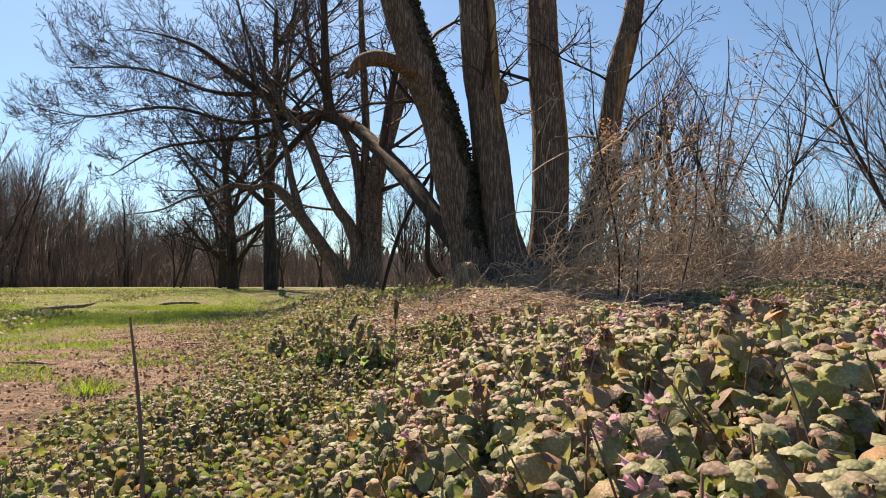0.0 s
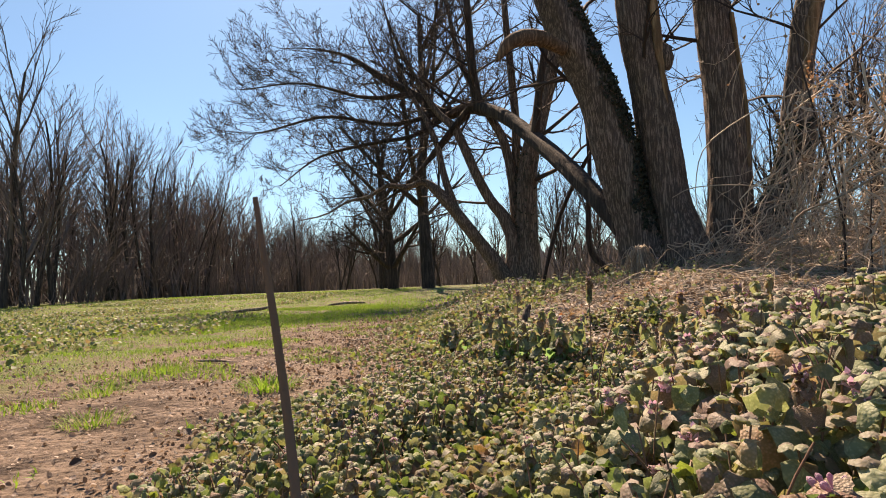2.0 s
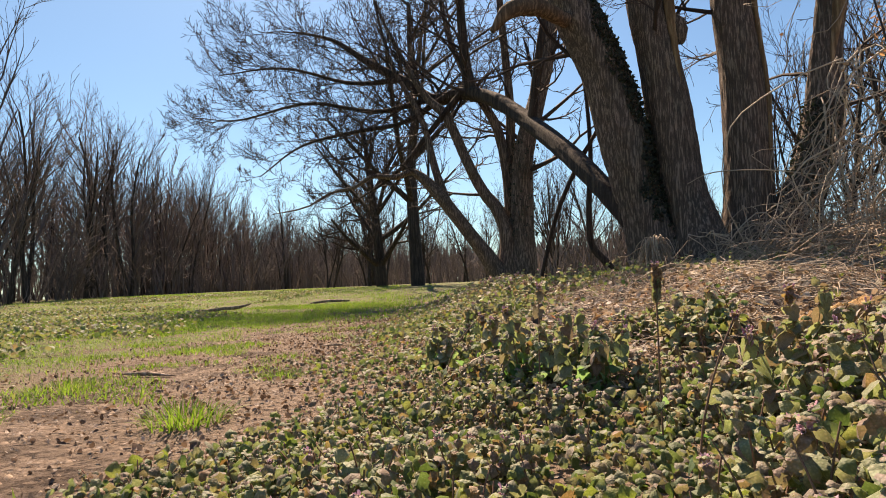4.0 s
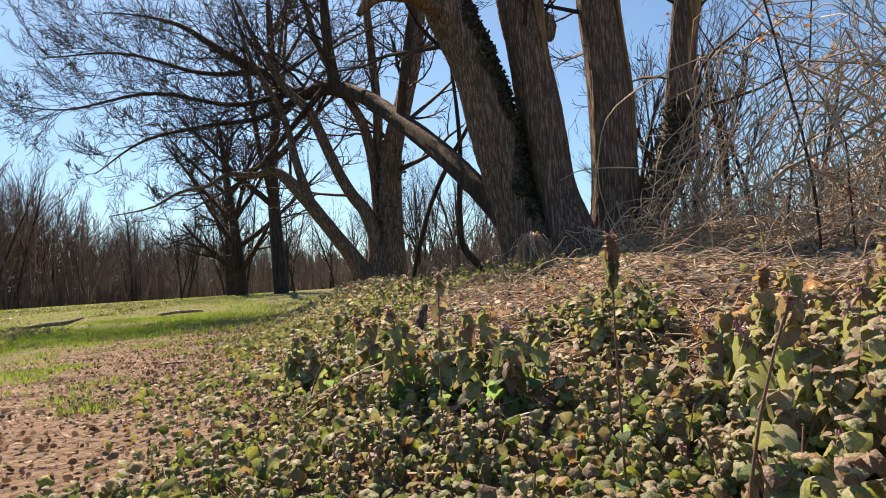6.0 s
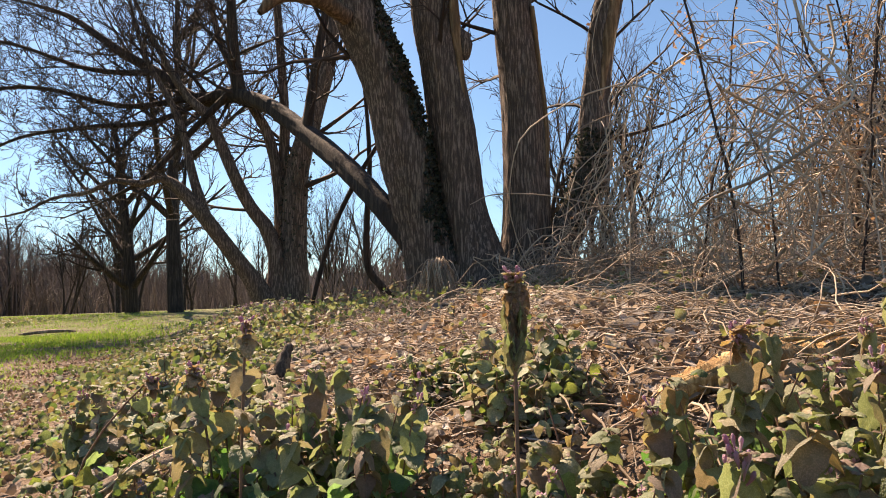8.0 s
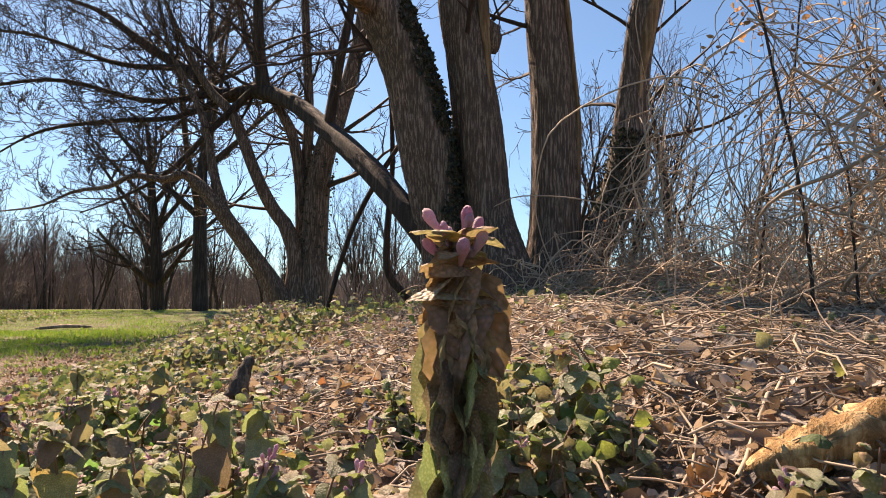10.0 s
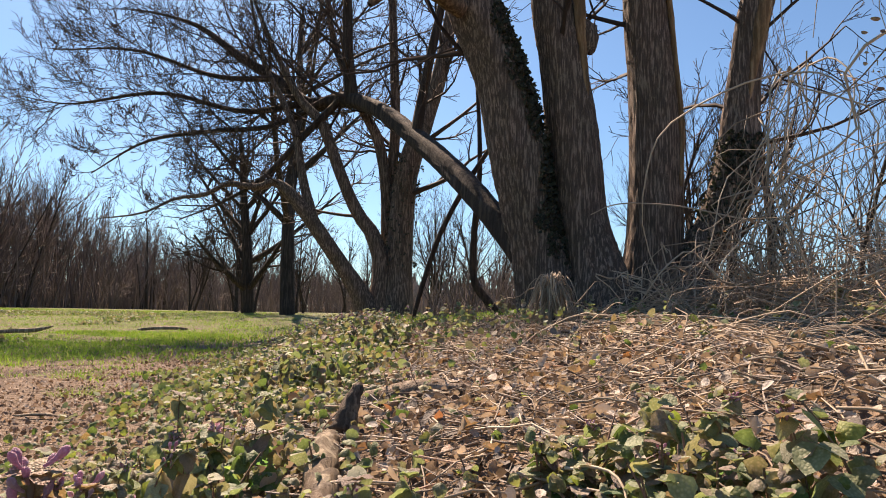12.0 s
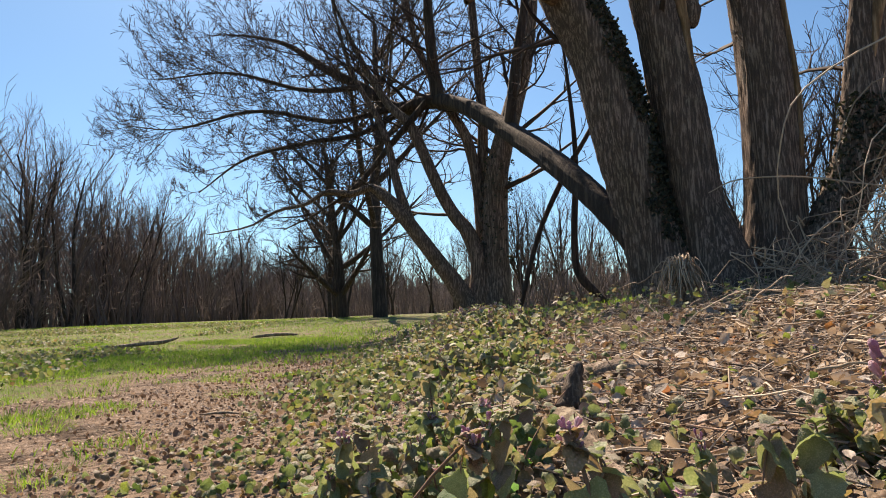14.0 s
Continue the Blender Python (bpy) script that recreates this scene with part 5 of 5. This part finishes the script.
def grass_tuft(x, y, wide, high, seed):
    g = np.random.default_rng(seed)
    n = 300
    a, q = g.uniform(0, 6.28, n), wide * np.sqrt(g.random(n))
    blade = np.array([(-0.028, 0, 0), (0.028, 0, 0), (-0.022, 0.15, 0.5), (0.022, 0.15, 0.5), (0, 0.5, 0.85)])
    turn = np.stack([g.normal(-0.15, 0.3, n), g.normal(0, 0.3, n), a - 1.57], -1)
    me = scatter_mesh("grass_tuft", blade, [np.array([(0, 1, 3, 2)]), np.array([(2, 3, 4)])], np.stack([q * np.cos(a), q * np.sin(a), 0 * a], -1), turn, g.uniform(0.35, 0.9, n) * high, GRASS)
    thing("grass_tuft", me, x, y, float(soil(x, y)) - 0.005, label="bright green tuft of grass on the bare path", category="grass tuft", group="grass tufts on the path")


for k, (x, y, w, h) in enumerate(((-1.62, 2.95, 0.14, 0.11), (-1.75, 3.85, 0.12, 0.07), (-2.1, 4.3, 0.16, 0.06), (-3.1, 5.2, 0.3, 0.1), (-2.75, 5.0, 0.15, 0.07), (-3.15, 7.2, 0.25, 0.09), (-2.7, 3.6, 0.2, 0.09), (-2.5, 6.2, 0.16, 0.06), (-3.6, 6.3, 0.3, 0.09), (-1.95, 2.3, 0.12, 0.07), (-2.45, 2.9, 0.16, 0.08), (-3.9, 8.6, 0.35, 0.1))):
    grass_tuft(x, y, w, h, 300 + k)


# ---- single things on the ground ----
def rough_log(name, rows, material, label, category, seed, sides=9, lump=0.09, n=14, flat=1.0):
    """A weathered piece of wood along rows of (x, y, height over the soil, r), its ends closed and broken."""
    placed = [(x, y, float(soil(x, y)) + EYE + h, r) for x, y, h, r in rows]
    pts, rad = curve_through(placed, n)
    rad[0], rad[-1] = rad[0] * 0.55, rad[-1] * 0.5
    v, f = tube_arrays([(pts, rad)], sides, lump, seed)
    v = v.reshape(n, sides, 3)
    v[..., 2] = pts[:, None, 2] + (v[..., 2] - pts[:, None, 2]) * flat
    caps = [np.array([list(range(sides))[::-1]]), np.array([[(n - 1) * sides + k for k in range(sides)]])]
    me = mesh_np(name, v.reshape(-1, 3), [f, np.concatenate(caps)], material)
    return thing(name, me, label=label, category=category)


WOOD_GREY = bark_material("weathered_wood", (0.2, 0.14, 0.1), (0.46, 0.36, 0.28), 12.0, 0.9)
WOOD_ROT = bark_material("rotten_wood", (0.36, 0.19, 0.075), (0.76, 0.53, 0.29), 16.0, 1.0)
rough_log("wood_slab", [(-0.66, 4.55, 0.02, 0.02), (-0.58, 4.58, 0.03, 0.05), (-0.44, 4.62, 0.035, 0.06), (-0.3, 4.64, 0.02, 0.025)], WOOD_GREY, "flat grey weathered slab of wood on the leaf litter", "wood", 1, flat=0.5)
rough_log("branch_piece", [(-0.62, 4.1, 0.025, 0.02), (-0.60, 3.95, 0.03, 0.03), (-0.565, 3.78, 0.03, 0.028), (-0.53, 3.62, 0.02, 0.018)], WOOD_GREY, "short barkless piece of branch among the nettles", "wood", 2, 12, 0.15, 24)
rough_log("branch_stub", [(-0.6, 4.13, 0.02, 0.03), (-0.59, 4.15, 0.07, 0.022), (-0.57, 4.17, 0.12, 0.012)], BARK, "dark upright stub of a rotten branch", "wood", 3)
rough_log("bark_chunk", [(-0.84, 3.36, 0.0, 0.02), (-0.77, 3.4, 0.015, 0.04), (-0.69, 3.44, 0.015, 0.038), (-0.63, 3.46, 0.0, 0.02)], WOOD_GREY, "tan chunk of weathered wood between nettle leaves", "wood", 4, 7, 0.2, 9, flat=0.7)
rotten = rough_log("rotten_log", [(0.2, 3.24, 0.03, 0.02), (0.4, 3.25, 0.025, 0.034), (0.7, 3.28, 0.015, 0.04), (1.1, 3.3, 0.015, 0.04), (1.5, 3.36, 0.015, 0.03)], WOOD_ROT, "crumbling orange rotten log in the leaf litter", "log", 5, 16, 0.2, 46)
rng = random.Random(91)
for k in range(16):
    x0 = 0.3 + 0.075 * k
    zs = float(soil(x0, 3.26)) + EYE - 0.01
    p, r = curve_through([(x0, 3.24 + 0.03 * rng.random(), zs + 0.03, 0.006), (x0 + 0.07, 3.26, zs + 0.055 + 0.02 * rng.random(), 0.009), (x0 + 0.15, 3.25, zs + 0.04 + 0.05 * rng.random(), 0.003)], 5)
    v, f = tube_arrays([(p, r)], 5, 0.15, k)
    part("splinter", mesh_np("splinter", v, [f], WOOD_ROT), rotten)
rough_log("branch_piece", [(1.25, 5.2, 0.03, 0.03), (1.45, 5.15, 0.04, 0.05), (1.75, 5.12, 0.04, 0.05), (1.95, 5.05, 0.03, 0.03)], WOOD_GREY, "short thick grey branch lying on dead leaves", "wood", 6)
rough_log("fallen_branch", [(-7.6, 11.8, 0.03, 0.02), (-7.2, 11.9, 0.05, 0.035), (-6.8, 12.0, 0.07, 0.03), (-6.6, 12.1, 0.12, 0.012)], WOOD_GREY, "grey fallen branch in the field grass", "branch", 7, 7, 0.15, 10)
rough_log("fallen_branch", [(-6.0, 13.4, 0.03, 0.02), (-5.6, 13.5, 0.05, 0.03), (-5.2, 13.6, 0.03, 0.02)], WOOD_GREY, "grey fallen branch in the field grass", "branch", 8, 7, 0.15, 10)
rough_log("wood_chip", [(-2.75, 4.0, 0.015, 0.015), (-2.6, 4.04, 0.02, 0.025), (-2.45, 4.05, 0.01, 0.012)], WOOD_GREY, "flat grey wood chip on the bare path", "wood", 9, 6, 0.2, 7, flat=0.35)
rough_log("wood_chip", [(-2.2, 5.3, 0.015, 0.012), (-2.1, 5.32, 0.02, 0.02), (-2.0, 5.3, 0.01, 0.012)], WOOD_GREY, "flat grey wood chip on the bare path", "wood", 10, 6, 0.2, 7, flat=0.35)
# the dead upright stalk that the walk passes
sx, sy = -0.267, 0.55
p, r = curve_through([(sx + 0.034, sy - 0.03, float(soil(sx, sy)) + EYE - 0.02, 0.0026), (sx + 0.022, sy - 0.02, EYE - 0.2, 0.0022), (sx + 0.006, sy, EYE - 0.1, 0.0017), (sx - 0.004, sy, EYE - 0.025, 0.001)], 12)
v, f = tube_arrays([(p, r)], 6, 0.06, 2)
thing("dead_stalk", mesh_np("dead_stalk", v, [f], STEM, True), label="single dead brown stalk standing upright in the nettles", category="stalk")
# the hooked sapling behind the limb
p, r = curve_through([(0.12, 11.5, float(soil(0.1, 11.5)) + EYE, 0.05), (-0.12, 11.5, EYE + 0.25, 0.06), (-0.27, 11.5, EYE + 0.52, 0.055), (-0.27, 11.5, EYE + 1.1, 0.045), (-0.2, 11.5, EYE + 2.2, 0.035), (-0.3, 11.6, EYE + 4.0, 0.015)], 24)
v, f = tube_arrays([(p, r)], 8, 0.04, 4)
thing("sapling", mesh_np("sapling", v, [f], BARK_FAR, True), label="hooked thin bare sapling beside the maple", category="tree")
# the broken branch that leans on the limb
p, r = curve_through([(-1.05, 10.8, float(soil(-1, 10.8)) + EYE, 0.03), (-0.75, 10.7, EYE + 0.9, 0.035), (-0.4, 10.6, EYE + 1.6, 0.035), (-0.05, 10.5, EYE + 2.15, 0.03)], 14)
v, f = tube_arrays([(p, r)], 7, 0.05, 5)
thing("leaning_branch", mesh_np("leaning_branch", v, [f], BARK_FAR, True), label="dead branch leaning against the low maple limb", category="branch")


def dry_grass_mound(x, y, wide, high, count, label, seed):
    rnd = random.Random(seed)
    lines = []
    z = float(soil(x, y))
    for i in range(count):
        a, q = rnd.uniform(0, 6.28), rnd.random() ** 0.7
        px, py = x + 0.25 * wide * rnd.gauss(0, 0.5), y + 0.25 * wide * rnd.gauss(0, 0.5)
        out = wide * (0.35 + 0.65 * q)
        bend = rnd.gauss(0, 0.5)
        top = high * rnd.uniform(0.7, 1.05)
        lines.append(curve_through([(px, py, z + EYE, 0.005), (px + math.cos(a) * out * 0.2, py + math.sin(a) * out * 0.2, z + EYE + top, 0.0045),
                                    (px + math.cos(a + bend) * out * 0.7, py + math.sin(a + bend) * out * 0.7, z + EYE + top * rnd.uniform(0.5, 0.85), 0.0035), (px + math.cos(a) * out, py + math.sin(a) * out, z + EYE + 0.02, 0.001)], 9))
    v, f = tube_arrays(lines, 3)
    thing("dry_grass_tuft", mesh_np("dry_grass_tuft", v, [f], VINE), label=label, category="grass tuft", group="dry grass tufts")


dry_grass_mound(0.27, 7.3, 0.2, 0.36, 220, "drooping haystack-shaped tuft of dry tan grass", 1)
dry_grass_mound(1.35, 7.5, 0.4, 0.22, 130, "flattened dry tan grass at the maple's foot", 2)
dry_grass_mound(1.9, 7.2, 0.5, 0.25, 150, "flattened dry tan grass at the maple's foot", 3)
